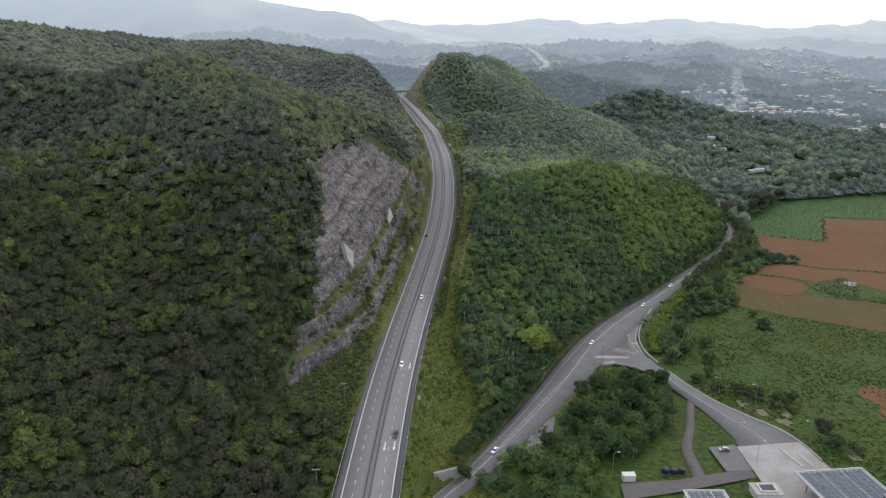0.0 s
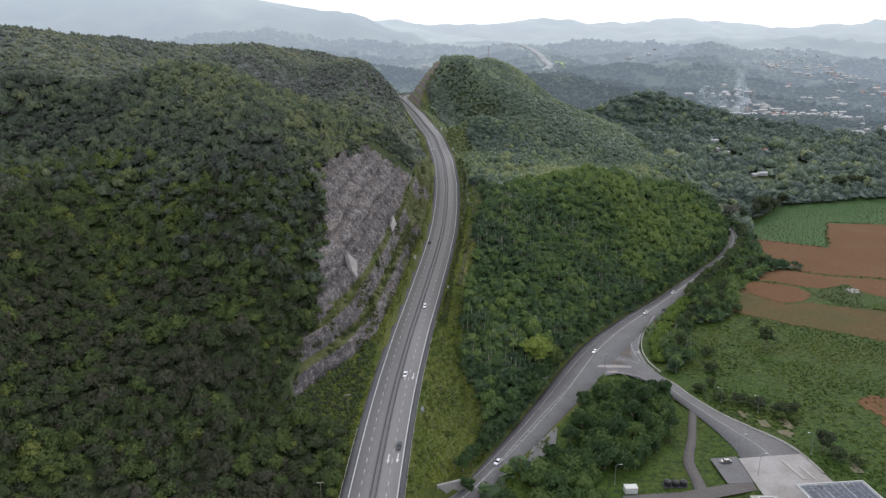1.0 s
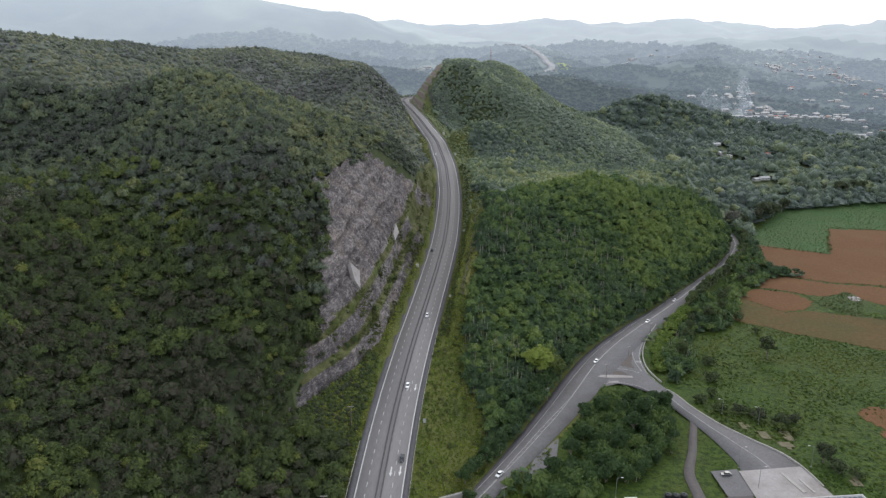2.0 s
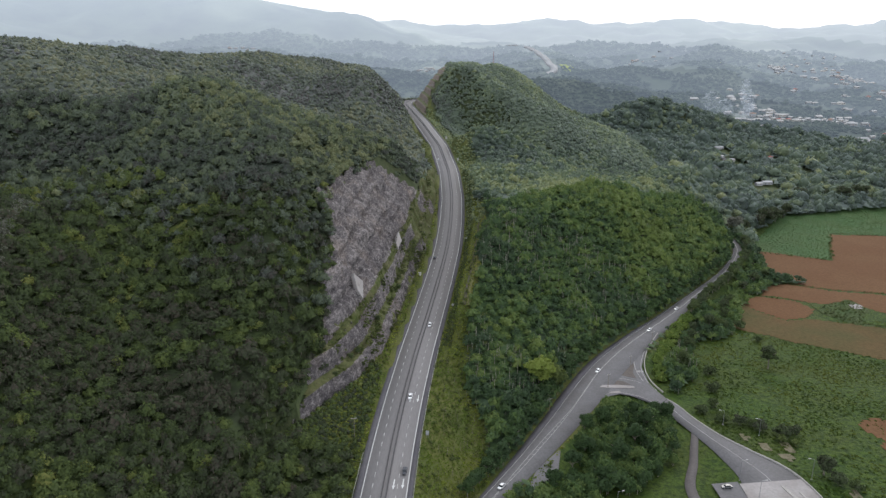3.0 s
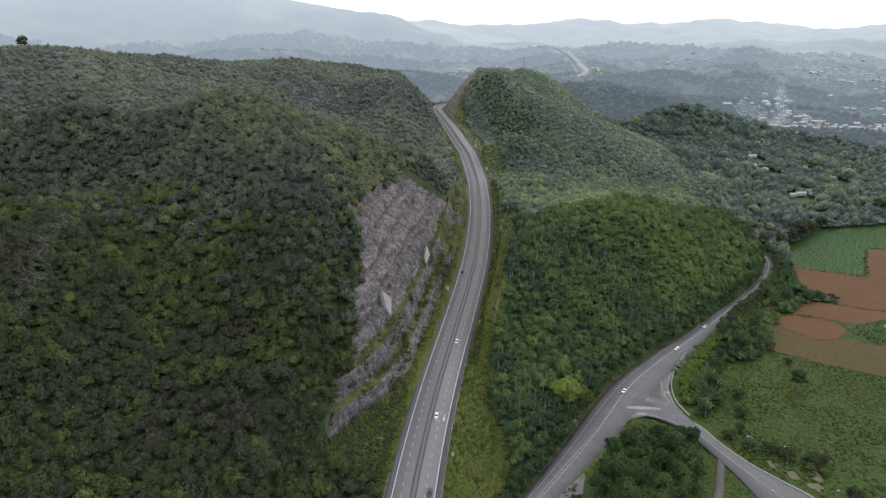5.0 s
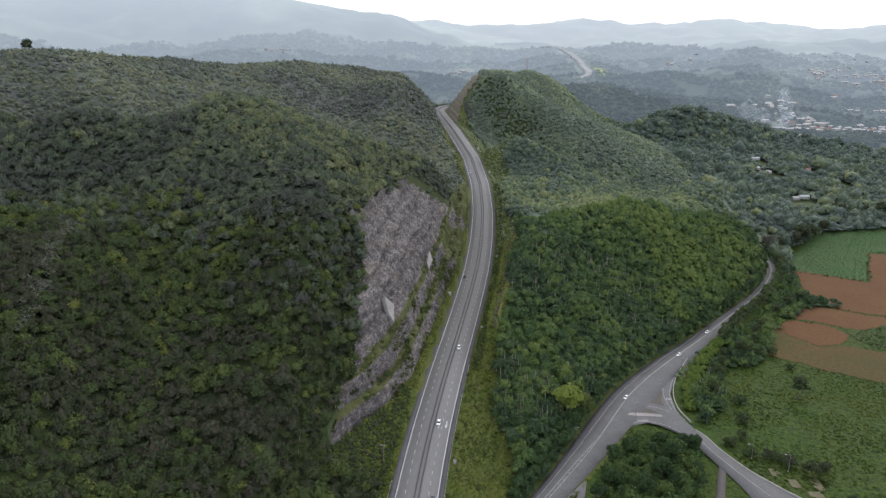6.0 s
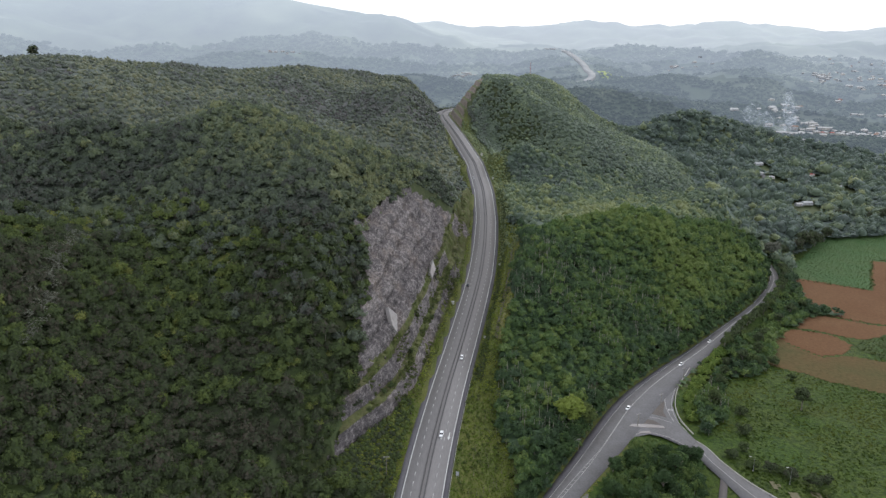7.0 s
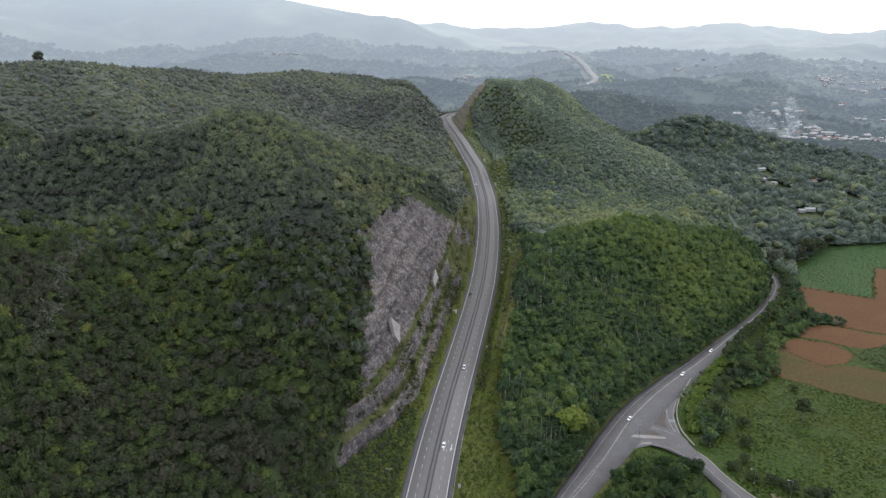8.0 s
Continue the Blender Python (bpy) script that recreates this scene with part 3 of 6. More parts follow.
def bench_strip(name, a, b, mat, label, lift):
    """A strip that lies on the bench between two distances from the centre line."""
    offs = np.linspace(a, b, 5)
    v = []
    for y in by_:
        for o in offs:
            p = at_line(y, o + 0.8 * float(fractal(np.array(y), np.array(o), 18, 301)))[0]
            v.append((p.x, p.y, float(ground_z(np.array([p.x]), np.array([p.y]))[0]) + lift))
    return tagged(link_mesh(name, v, grid_faces(len(by_), 5), mat, smooth=True), label, "track", kind="structure")


bench_strip("bench_grass", 17.4, 19.6, VERGE, "bright grassy edge of a roadside bench", 0.3)
bench_strip("track", 20.2, 21.9, TRACK_EARTH, "dark earth track along a roadside bench", 0.35)
bench_strip("bench_grass", 22.2, 26.5, DRY_GRASS, "pale dry grass beside an earth track", 0.3)

# ---- fields ----
FIELDS = [
    ("red_field", RED_SOIL, [(262, 590), (283, 581), (323, 556), (370, 645), (520, 618), (440, 440), (322, 473), (280, 484), (258, 498), (246, 510)], "bare red ploughed soil field"),
    ("red_field", RED_SOIL, [(238, 487), (257, 495), (279, 481), (322, 470), (330, 440), (300, 428), (283, 448), (262, 452), (246, 458), (224, 468)], "bare red soil field strip"),
    ("red_field", RED_SOIL, [(222, 465), (246, 455), (250, 440), (236, 425), (221, 420), (205, 440), (204, 455)], "small bare orange-red soil plot"),
    ("brown_field", BROWN_SOIL, [(204, 452), (206, 437), (221, 418), (237, 423), (262, 415), (282, 405), (330, 425), (380, 380), (252, 362), (215, 380), (178, 404)], "brown weedy field of thin soil"),
    ("green_field", CROP, [(270, 588), (321, 557), (368, 643), (520, 620), (640, 760), (520, 775), (400, 752), (345, 700), (293, 632)], "dense green crop field"),
    ("crop_patch", WEEDS, [(256, 446), (284, 461), (287, 442), (268, 417), (283, 407), (350, 424), (300, 405), (262, 413), (252, 432)], "dark green weedy plot beside bare soil"),
]


def in_outline(x, y, poly):
    inside = np.zeros(np.shape(x), bool)
    for (ax, ay), (bx, by) in zip(poly, poly[1:] + poly[:1]):
        inside ^= ((ay > y) != (by > y)) & (x < (bx - ax) * (y - ay) / (by - ay + 1e-9) + ax)
    return inside


def field(name, mat, poly, label, k):
    """A sheet over the ground inside an outline with a wavering edge."""
    p = np.array(poly, float)
    x0, y0, x1, y1 = *p.min(0), *p.max(0)
    xs, ys = np.arange(x0 - 4, x1 + 4, 2.0), np.arange(y0 - 4, y1 + 4, 2.0)
    x, y = np.meshgrid(xs, ys)
    z = ground_z(x, y) + 0.10 + 0.02 * k
    fc = grid_faces(len(ys), len(xs))
    mx, my = x.ravel()[fc].mean(1), y.ravel()[fc].mean(1)
    keep = in_outline(mx + 3 * fractal(mx, my, 14, 21), my + 3 * fractal(mx, my, 14, 31), poly)
    used, inv = np.unique(fc[keep], return_inverse=True)
    v = np.stack([x.ravel(), y.ravel(), z.ravel()], 1)[used]
    return tagged(link_mesh(name, v, inv.reshape(-1, 4), mat, smooth=True), label, "field", kind="structure")


for k, (name, mat, poly, label) in enumerate(FIELDS):
    field(name, mat, poly, label, k)

# ---- the rock cutting ----
ry, re_ = np.arange(228, 640, 1.0), np.concatenate([np.arange(-1.5, 15, 0.6), np.arange(15, 84, 0.9)])
re2, ry2 = np.meshgrid(re_, ry)
a = -(re2 + cut_start(ry2))
rx2 = line_x(ry2) + a * np.sqrt(1 + np.interp(ry2, _yy, _slope) ** 2)
rz2 = line_z(ry2) + cut_height(re2, ry2)
wall_part = np.clip(re2 / 1.5, 0, 1)
groove = np.zeros(re2.shape)
wander = 2.6 * fractal(ry2 * 0.25, re2 * 0.3, 8, 43)
for k in (17.5, 20.8, 27.8, 34.8, 41.8):
    groove += np.exp(-((cut_level(re2, ry2) + wander - k) / 1.1) ** 2)
shift = wall_part * (2.4 * fractal(ry2 * 0.5, re2, 9, 41) + 2.2 * fractal(ry2 * 0.3, re2 * 1.6, 4, 45) + 2.4 * fractal(ry2, re2, 2.4, 47, 2)) - 2.2 * groove * (cut_level(re2, ry2) > 14)
rx2, rz2 = rx2 + shift * 0.75, rz2 + shift * 0.5
# Tone of the rock layers; the grooves' shade is darkened into it too.
layers = 0.42 + 1.5 * fractal(ry2 * 0.04, re2 + wander, 4, 53) + 0.7 * fractal(ry2 * 0.3, re2, 8, 57) - 1.1 * groove
fc = grid_faces(len(ry), len(re_))
fe, fy = re2.ravel()[fc].mean(1), ry2.ravel()[fc].mean(1)
fl = cut_level(fe, fy)
keep = fe < cut_reach(fy) + 0.8 + 4 * fractal(fe, fy, 10, 51)
bench = ((fl > 4.2) & (fl < 8.0)) | ((fl > 10.4) & (fl < 13.2)) | (fl < 0.6)
wild = fractal(fe * 1.5, fy * 0.5, 12, 61)
grassy = (bench & (wild > -0.3)) | ((fl < 13) & (wild > 0.3)) | ((fl < 12) & (fy > 450) & (wild > -0.12)) | ((fl > 13) & (fy > 515)) | (fy > 560)
used, inv = np.unique(fc[keep], return_inverse=True)
rock = link_mesh("rock_face", np.stack([rx2.ravel(), ry2.ravel(), rz2.ravel()], 1)[used], inv.reshape(-1, 4), [ROCK, BENCH], index=grassy[keep].astype(int), tint=layers.ravel()[used])
tagged(rock, "grey layered limestone cutting with grassy benches", "rock face", kind="structure")

# the terraced cutting farther up the road
ty, ta = np.arange(935, 1150, 2.5), np.arange(13, 72, 1.0)
ta2, ty2 = np.meshgrid(ta, ty)
tx2 = line_x(ty2) + ta2 * np.sqrt(1 + np.interp(ty2, _yy, _slope) ** 2)
tz2 = ground_z(tx2, ty2)
cutting = line_z(ty2) + np.interp(ta2, TERRACE_A, TERRACE_H)
fc = grid_faces(len(ty), len(ta))
keep = (np.abs(tz2 - cutting) < 1.5).ravel()[fc].all(1)
ledge = np.isin(np.searchsorted(TERRACE_A, ta2.ravel()[fc].mean(1)), (3, 5, 7, 9, 11, 13))
used, inv = np.unique(fc[keep], return_inverse=True)
if keep.any():
    v = np.stack([tx2 - 0.5 + 1.4 * fractal(tx2, ty2, 6, 63), ty2, tz2 + 0.7], 2).reshape(-1, 3)[used]
    tagged(link_mesh("rock_face", v, inv.reshape(-1, 4), [TERRACE_SOIL, ROCK, BENCH], index=np.where(ledge, 2, np.arange(len(ledge)) % 5 == 0)[keep].astype(int), tint=np.full(len(used), 0.6)),
           "brown terraced cutting beside the highway on a hill", "rock face", kind="structure")


# ---- plants ----
rng = np.random.default_rng(7)


def crown_shape(leaves, seed, core=True, flat=0.8, leaf=0.14, lobes=6, dome=False):
    """A crown of radius 1 over its base: rounded lobes of small leaf sprays over a dim inner mass."""
    r = np.random.default_rng(seed)
    verts, tris = [], []
    hubs = [(np.array([0, 0, 0.3]), 0.6)]
    for k in range(lobes - 1):
        t = 6.283 * (k + r.uniform(-0.3, 0.3)) / (lobes - 1)
        hubs.append((np.array([math.cos(t) * r.uniform(0.38, 0.58), math.sin(t) * r.uniform(0.38, 0.58), r.uniform(-0.15, 0.25)]), r.uniform(0.36, 0.52)))
    squeeze = np.array([1, 1, flat])
    if dome:
        for low, wide in ((-0.35, 0.8), (0.25, 0.84)):
            verts += [np.array([math.cos(k * 1.2566), math.sin(k * 1.2566), low]) * wide * r.uniform(0.82, 1.1) * squeeze for k in range(5)]
        verts.append(np.array([r.uniform(-0.15, 0.15), r.uniform(-0.15, 0.15), 0.78]) * squeeze)
        for k in range(5):
            a, b = k, (k + 1) % 5
            tris += [[a, b, b + 5], [a, b + 5, a + 5], [a + 5, b + 5, 10]]
    elif core:
        for c, size in hubs:
            o, t0 = len(verts), r.uniform(0, 1.5)
            verts += [(c + size * 0.86 * np.array([math.cos(t0 + a), math.sin(t0 + a), -0.35])) * squeeze for a in (0, 1.571, 3.142, 4.712)]
            verts.append((c + np.array([0, 0, size * 0.86])) * squeeze)
            tris += [[o, o + 1, o + 4], [o + 1, o + 2, o + 4], [o + 2, o + 3, o + 4], [o + 3, o, o + 4]]
    made = 0
    for i in range(leaves * 4):
        c, size = hubs[i % len(hubs)]
        d = r.normal(size=3)
        d[2] = abs(d[2]) - 0.25
        d /= np.linalg.norm(d)
        p = c + d * size * r.uniform(0.84, 1.16)
        if made == leaves:
            break
        if any(np.linalg.norm(p - k) < s * 0.84 for k, s in hubs):
            continue
        made += 1
        n = d + np.array([0, 0, 0.2]) + r.normal(size=3) * 0.6
        n /= np.linalg.norm(n)
        u = np.cross(n, r.normal(size=3))
        u /= np.linalg.norm(u)
        w = np.cross(n, u)
        s = leaf * r.uniform(0.6, 1.3)
        o = len(verts)
        verts += [(p - u * s) * squeeze, (p + u * s * 0.8 + w * s * 0.75) * squeeze, (p + u * s * 0.5 - w * s * 0.8) * squeeze]
        tris.append([o, o + 1, o + 2])
    return np.array(verts, np.float32), np.array(tris, np.int32)


def planted(name, places, sizes, tints, shapes, mat, label, category, squash=None):
    """Many plants in one mesh: place, radius, tint each, taking their shapes in turn."""
    n = len(places)
    which = rng.integers(0, len(shapes), n)
    turn = rng.uniform(0, 2 * math.pi, n)
    tall = rng.uniform(0.8, 1.25, n) if squash is None else squash
    allv, allf, allt, o = [], [], [], 0
    for k, (sv, sf) in enumerate(shapes):
        i = np.where(which == k)[0]
        if not len(i):
            continue
        c, s = np.cos(turn[i]), np.sin(turn[i])
        x = (sv[None, :, 0] * c[:, None] - sv[None, :, 1] * s[:, None]) * sizes[i][:, None] + places[i, 0][:, None]
        y = (sv[None, :, 0] * s[:, None] + sv[None, :, 1] * c[:, None]) * sizes[i][:, None] + places[i, 1][:, None]
        z = sv[None, :, 2] * (sizes[i] * tall[i])[:, None] + places[i, 2][:, None]
        allv.append(np.stack([x, y, z], 2).reshape(-1, 3))
        allf.append((sf[None] + (np.arange(len(i)) * len(sv))[:, None, None] + o).reshape(-1, 3))
        allt.append(np.repeat(tints[i], len(sv)))
        o += len(i) * len(sv)
    ob = link_mesh(name, np.concatenate(allv), np.concatenate(allf), mat, tint=np.concatenate(allt))
    return tagged(ob, label, category, kind="stuff")


def trunks_for(name, places, heights, radius, parent, mat=BARK):
    """Thin three-sided stems under a wood's crowns."""
    n = len(places)
    ang = np.arange(3) * 2.094
    ring = np.stack([np.cos(ang), np.sin(ang), np.zeros(3)], 1)
    lean = rng.normal(size=(n, 3)) * [0.25, 0.25, 0]
    a = places[:, None, :] - [0, 0, 0.5] + ring[None] * radius
    b = places[:, None, :] + lean[:, None, :] + ring[None] * radius * 0.5 + np.stack([np.zeros(n), np.zeros(n), heights], 1)[:, None, :]
    v = np.concatenate([a, b], 1).reshape(-1, 3)
    f = np.array([(k, (k + 1) % 3, 3 + (k + 1) % 3, 3 + k) for k in range(3)])
    ob = link_mesh(name, v, (f[None] + (np.arange(n) * 6)[:, None, None]).reshape(-1, 4), mat, parent)
    return tagged(ob, kind="stuff")


def scatter(x0, x1, y0, y1, step, jitter=0.75):
    x, y = np.meshgrid(np.arange(x0, x1, step), np.arange(y0, y1, step))
    x = x + step * 0.5 * (np.arange(x.shape[0]) % 2)[:, None]
    x, y = x.ravel(), y.ravel()
    return x + rng.uniform(-1, 1, len(x)) * step * jitter * 0.65, y + rng.uniform(-1, 1, len(y)) * step * jitter * 0.65


TOWN = [(522, 1228, 22, 12), (560, 1262, 34, 12), (612, 1236, 30, 14), (668, 1240, 34, 16), (700, 1218, 26, 10), (640, 1046, 22, 9), (701, 1100, 34, 16), (564, 1072, 4, 2), (527, 1160, 4, 2), (612, 1500, 40, 14),
        (589, 1329, 40, 8), (984, 2045, 60, 22), (935, 2066, 40, 14), (1050, 2016, 60, 16), (1044, 1868, 50, 18), (1073, 1851, 40, 12), (930, 1700, 120, 16), (1215, 2517, 60, 12), (1340, 2525, 60, 10),
        (582, 2236, 40, 6), (702, 2452, 50, 6), (-71, 2159, 45, 14), (-160, 2080, 40, 5), (-660, 2300, 70, 12), (-1140, 2265, 60, 5), (507, 1455, 30, 4), (780, 1420, 80, 12), (936, 1522, 60, 12)]


def open_land(x, y):
    """Clearings round the houses of the town."""
    c = np.zeros(x.shape)
    for tx, ty, spread, _ in TOWN:
        c = np.maximum(c, np.exp(-((x - tx) / spread) ** 2 - ((y - ty) / spread) ** 2))
    return c


NEAR_HOUSES = [(391, 1001, 0.2, 3), (374, 946, 0.9, 0), (382, 930, -0.3, 1), (445, 955, 0.3, 2), (364, 800, 0.15, 0), (376, 806, 0.1, 3), (268, 760, 0.3, 0), (449, 885, 0.4, 0)]
SIDE_LANE = [(42, 261), (47.4, 258.7), (43.5, 241), (37, 236), (34, 230), (31, 234)]
# woods that stand on the flat land, in plan
WOODS = [
    [(20, 195), (30, 215), (44, 243), (62, 268), (68, 284), (77, 294), (93, 294), (101, 284), (103, 276), (99, 262), (90, 243), (74, 231), (58, 223), (50, 204), (44, 188)],
    [(113, 318), (116, 338), (124, 355), (140, 382), (155, 403), (165, 425), (200, 468), (226, 505), (240, 532), (250, 532), (256, 503), (228, 476), (204, 449), (190, 428), (178, 398), (157, 384), (142, 374), (136, 348), (124, 330), (120, 312)],
    [(240, 520), (262, 545), (268, 580), (290, 636), (350, 704), (400, 756), (700, 790), (700, 900), (200, 900), (255, 690), (258, 600), (250, 560)],
    [(236, 500), (255, 515), (262, 508), (270, 500), (258, 492), (244, 488)],
]


def wooded(x, y):
    """Where the closed woods stand."""
    off = off_line(x, y)
    a = np.abs(off)
    near_road = y < 1330
    left_cut = near_road & (off < 0) & (((y > 236) & (-off - cut_start(y) < cut_reach(y) - 0.5 + 3 * fractal(x, y, 9, 71)) & (y > 236) & (y < 640)) | (a < np.interp(y, [200, 226, 240, 285, 300, 640, 760, 900, 1120, 1200], [13.5, 14, 22, 18, 15.5, 16, 21, 24, 22, 16])))
    right_edge = np.interp(y, [150, 240, 300, 330, 370, 480, 520, 620, 760, 900, 1010, 1040, 1060, 1160, 1190, 1300], [40, 38, 30, 25, 26, 26, 22, 21, 35, 33, 26, 48, 60, 60, 34, 18]) + 8 * fractal(x, y, 25, 73)
    right_cut = near_road & (off >= 0) & (a < right_edge)
    w = ~(left_cut | right_cut)
    lane = near_line(x, y, LOW_LINE)
    w &= lane > 1.2
    w &= near_line(x, y, PLAZA_LINE) > 3
    for hx, hy_, *_ in NEAR_HOUSES:
        w &= ((x - hx) / 13) ** 2 + ((y - hy_ + 14) / 27) ** 2 > 1
    w &= ~in_outline(x, y, JUNCTION) & (((x - 41) / 8) ** 2 + ((y - 244) / 17) ** 2 > 1)
    w &= open_land(x, y) < 0.25 + 0.9 * value_noise(x, y, 14, 77)
    flat = (valley(x, y) > 0.35) & ~((x < np.interp(y, LOW_LINE[:, 1], LOW_LINE[:, 0])) & (y > 225) & (y < 600))
    inside = np.zeros(x.shape, bool)
    for poly in WOODS:
        inside |= in_outline(x + 8 * fractal(x, y, 15, 81), y + 8 * fractal(x, y, 15, 83), poly)
    return w & (~flat | inside)


def tints_at(x, y):
    # Tints also hold light: raised on the sky-lit crest and, for haze, with distance.
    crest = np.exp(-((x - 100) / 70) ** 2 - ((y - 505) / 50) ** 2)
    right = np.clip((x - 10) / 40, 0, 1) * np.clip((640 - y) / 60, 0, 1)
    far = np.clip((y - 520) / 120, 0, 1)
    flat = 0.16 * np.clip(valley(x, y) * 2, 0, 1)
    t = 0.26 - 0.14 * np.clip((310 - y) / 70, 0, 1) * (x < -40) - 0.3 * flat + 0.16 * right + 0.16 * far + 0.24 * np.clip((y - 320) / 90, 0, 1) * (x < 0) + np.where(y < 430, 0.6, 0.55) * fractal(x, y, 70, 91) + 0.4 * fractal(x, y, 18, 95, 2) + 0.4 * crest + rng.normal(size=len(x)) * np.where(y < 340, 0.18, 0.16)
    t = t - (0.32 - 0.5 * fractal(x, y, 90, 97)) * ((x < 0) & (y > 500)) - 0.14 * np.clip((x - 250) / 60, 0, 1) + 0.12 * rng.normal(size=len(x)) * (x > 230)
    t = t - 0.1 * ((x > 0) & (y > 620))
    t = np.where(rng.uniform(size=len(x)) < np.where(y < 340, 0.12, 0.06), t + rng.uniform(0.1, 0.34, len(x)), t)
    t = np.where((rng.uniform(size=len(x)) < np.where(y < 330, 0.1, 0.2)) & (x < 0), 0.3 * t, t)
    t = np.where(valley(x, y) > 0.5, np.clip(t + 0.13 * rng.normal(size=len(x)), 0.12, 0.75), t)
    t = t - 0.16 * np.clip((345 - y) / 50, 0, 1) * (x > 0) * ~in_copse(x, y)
    t = np.where(x > 0, np.clip(t, 0.14, 1), t)
    return np.clip(t, 0, 1.0)


SHAPES_NEAR = [crown_shape(120, s, flat=f, leaf=0.165, lobes=6) for s, f in ((1, 0.9), (2, 1.1), (3, 0.8), (4, 1.0), (5, 1.25), (6, 0.85), (7, 0.95), (8, 1.15))]
SHAPES_HILL = [crown_shape(66, s, flat=f, leaf=0.21, lobes=5) for s, f in ((31, 0.9), (32, 1.1), (33, 0.8), (34, 1.0), (35, 1.25), (36, 0.9))]
SHAPES_MID = [crown_shape(30, s, flat=f, leaf=0.27, lobes=5, dome=True) for s, f in ((11, 0.9), (12, 1.1), (13, 0.8), (14, 1.0))]
SHAPES_RIDGE = [crown_shape(9, s, flat=f, leaf=0.33, lobes=4, dome=True) for s, f in ((15, 0.9), (16, 1.1), (17, 0.8), (18, 1.0))]
SHAPES_FAR = [crown_shape(6, s, flat=f * 0.75, leaf=0.36, lobes=3, dome=True) for s, f in ((21, 0.8), (22, 0.9), (23, 0.7))]


def wood(name, box, step, shapes, size, label, keep=None, stems=True, mat=None):
    x, y = scatter(*box, step / 1.25, 1.3)
    steep = np.hypot(natural(x + 2, y) - natural(x - 2, y), natural(x, y + 2) - natural(x, y - 2)) / 4
    ok = (rng.uniform(size=len(x)) < np.sqrt(1 + steep ** 2) / 1.25) & (np.abs(x) < 0.74 * y + 50) & (np.hypot(x, y) + 120 * fractal(x, y, 300, 17) < np.where(x > 150, 1250, 1400)) & wooded(x, y)
    if keep is not None:
        ok &= keep(x, y)
    x, y = x[ok], y[ok]
    z = ground_z(x, y)
    r = size * rng.lognormal(0, 0.24 if stems else 0.34 if size > 4 else 0.18, len(x))
    lift = 1.5 + r * (rng.uniform(0.5, 0.9, len(x)) if stems else rng.uniform(0.45, 0.85, len(x)))
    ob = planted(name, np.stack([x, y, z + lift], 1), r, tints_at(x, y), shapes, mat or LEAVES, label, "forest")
    if stems:
        trunks_for("trunks", np.stack([x, y, z], 1), lift, 0.14, ob)
    return ob


def border(x, y):
    """Chance that a tree belongs to the lower of two woods that run into each other."""
    return np.clip(0.5 - (y - 330 + 60 * fractal(x, y, 60, 201)) / 70, 0, 1)


def understory(box, step, lift, rough, mat, label, keep=None, shade=0.0):
    """The closed lower canopy of a wood: one uneven leafy sheet that hides the ground between the crowns. Added on far
    woods to flatten their contrast as haze does.
    """
    xs, ys = np.arange(box[0], box[1], step), np.arange(box[2], box[3], step)
    x, y = np.meshgrid(xs, ys)
    x, y = x + rng.uniform(-0.35, 0.35, x.shape) * step, y + rng.uniform(-0.35, 0.35, y.shape) * step
    fc = grid_faces(len(ys), len(xs))
    fx_, fy_ = x.ravel()[fc].mean(1), y.ravel()[fc].mean(1)
    ok = (np.abs(fx_) < 0.74 * fy_ + 50) & (np.hypot(fx_, fy_) < np.where(fx_ > 150, 1230, 1380)) & wooded(fx_, fy_)
    if keep is not None:
        ok &= keep(fx_, fy_)
    gz_ = ground_z(x, y).ravel()[fc]
    ok &= np.ptp(gz_, axis=1) < 1.6 * step
    used, inv = np.unique(fc[ok], return_inverse=True)
    px, py = x.ravel()[used], y.ravel()[used]
    v = np.stack([px, py, ground_z(px, py) + lift + rng.uniform(-rough, rough, len(px))], 1)
    # shade darkens the sheet's colour to match the shaded gaps between crowns.
    return tagged(link_mesh("undergrowth", v, inv.reshape(-1, 4), mat, tint=np.clip(tints_at(px, py) - shade, 0, 1)), label, "undergrowth", kind="stuff")


def on_hump(x, y):
    """The near side of the low hill, up to its crest."""
    return (y + 22 * fractal(x, y, 40, 207) < 478 + 0.55 * x) & ((y > 340) | (x < np.interp(y, LOW_LINE[:, 1], LOW_LINE[:, 0])))


def on_hump(x, y):
    """The near side of the low hill, up to its crest."""
    return y + 22 * fractal(x, y, 40, 207) < 478 + 0.55 * x


def on_hump(x, y):
    """The near side of the low hill, up to its crest."""
    return y + 22 * fractal(x, y, 40, 207) < 478 + 0.55 * x


def on_hump(x, y):
    """The near side of the low hill, up to its crest."""
    return y + 22 * fractal(x, y, 40, 207) < 478 + 0.55 * x


def on_hump(x, y):
    """The near side of the low hill, up to its crest."""
    return y + 22 * fractal(x, y, 40, 207) < 478 + 0.55 * x


def on_hump(x, y):
    """The near side of the low hill, up to its crest."""
    return y + 22 * fractal(x, y, 40, 207) < 478 + 0.55 * x


def on_hump(x, y):
    """The near side of the low hill, up to its crest."""
    return y + 22 * fractal(x, y, 40, 207) < 478 + 0.55 * x


def on_hump(x, y):
    """The near side of the low hill, up to its crest."""
    return y + 22 * fractal(x, y, 40, 207) < 478 + 0.55 * x


def on_hump(x, y):
    """The near side of the low hill, up to its crest."""
    return y + 22 * fractal(x, y, 40, 207) < 478 + 0.55 * x


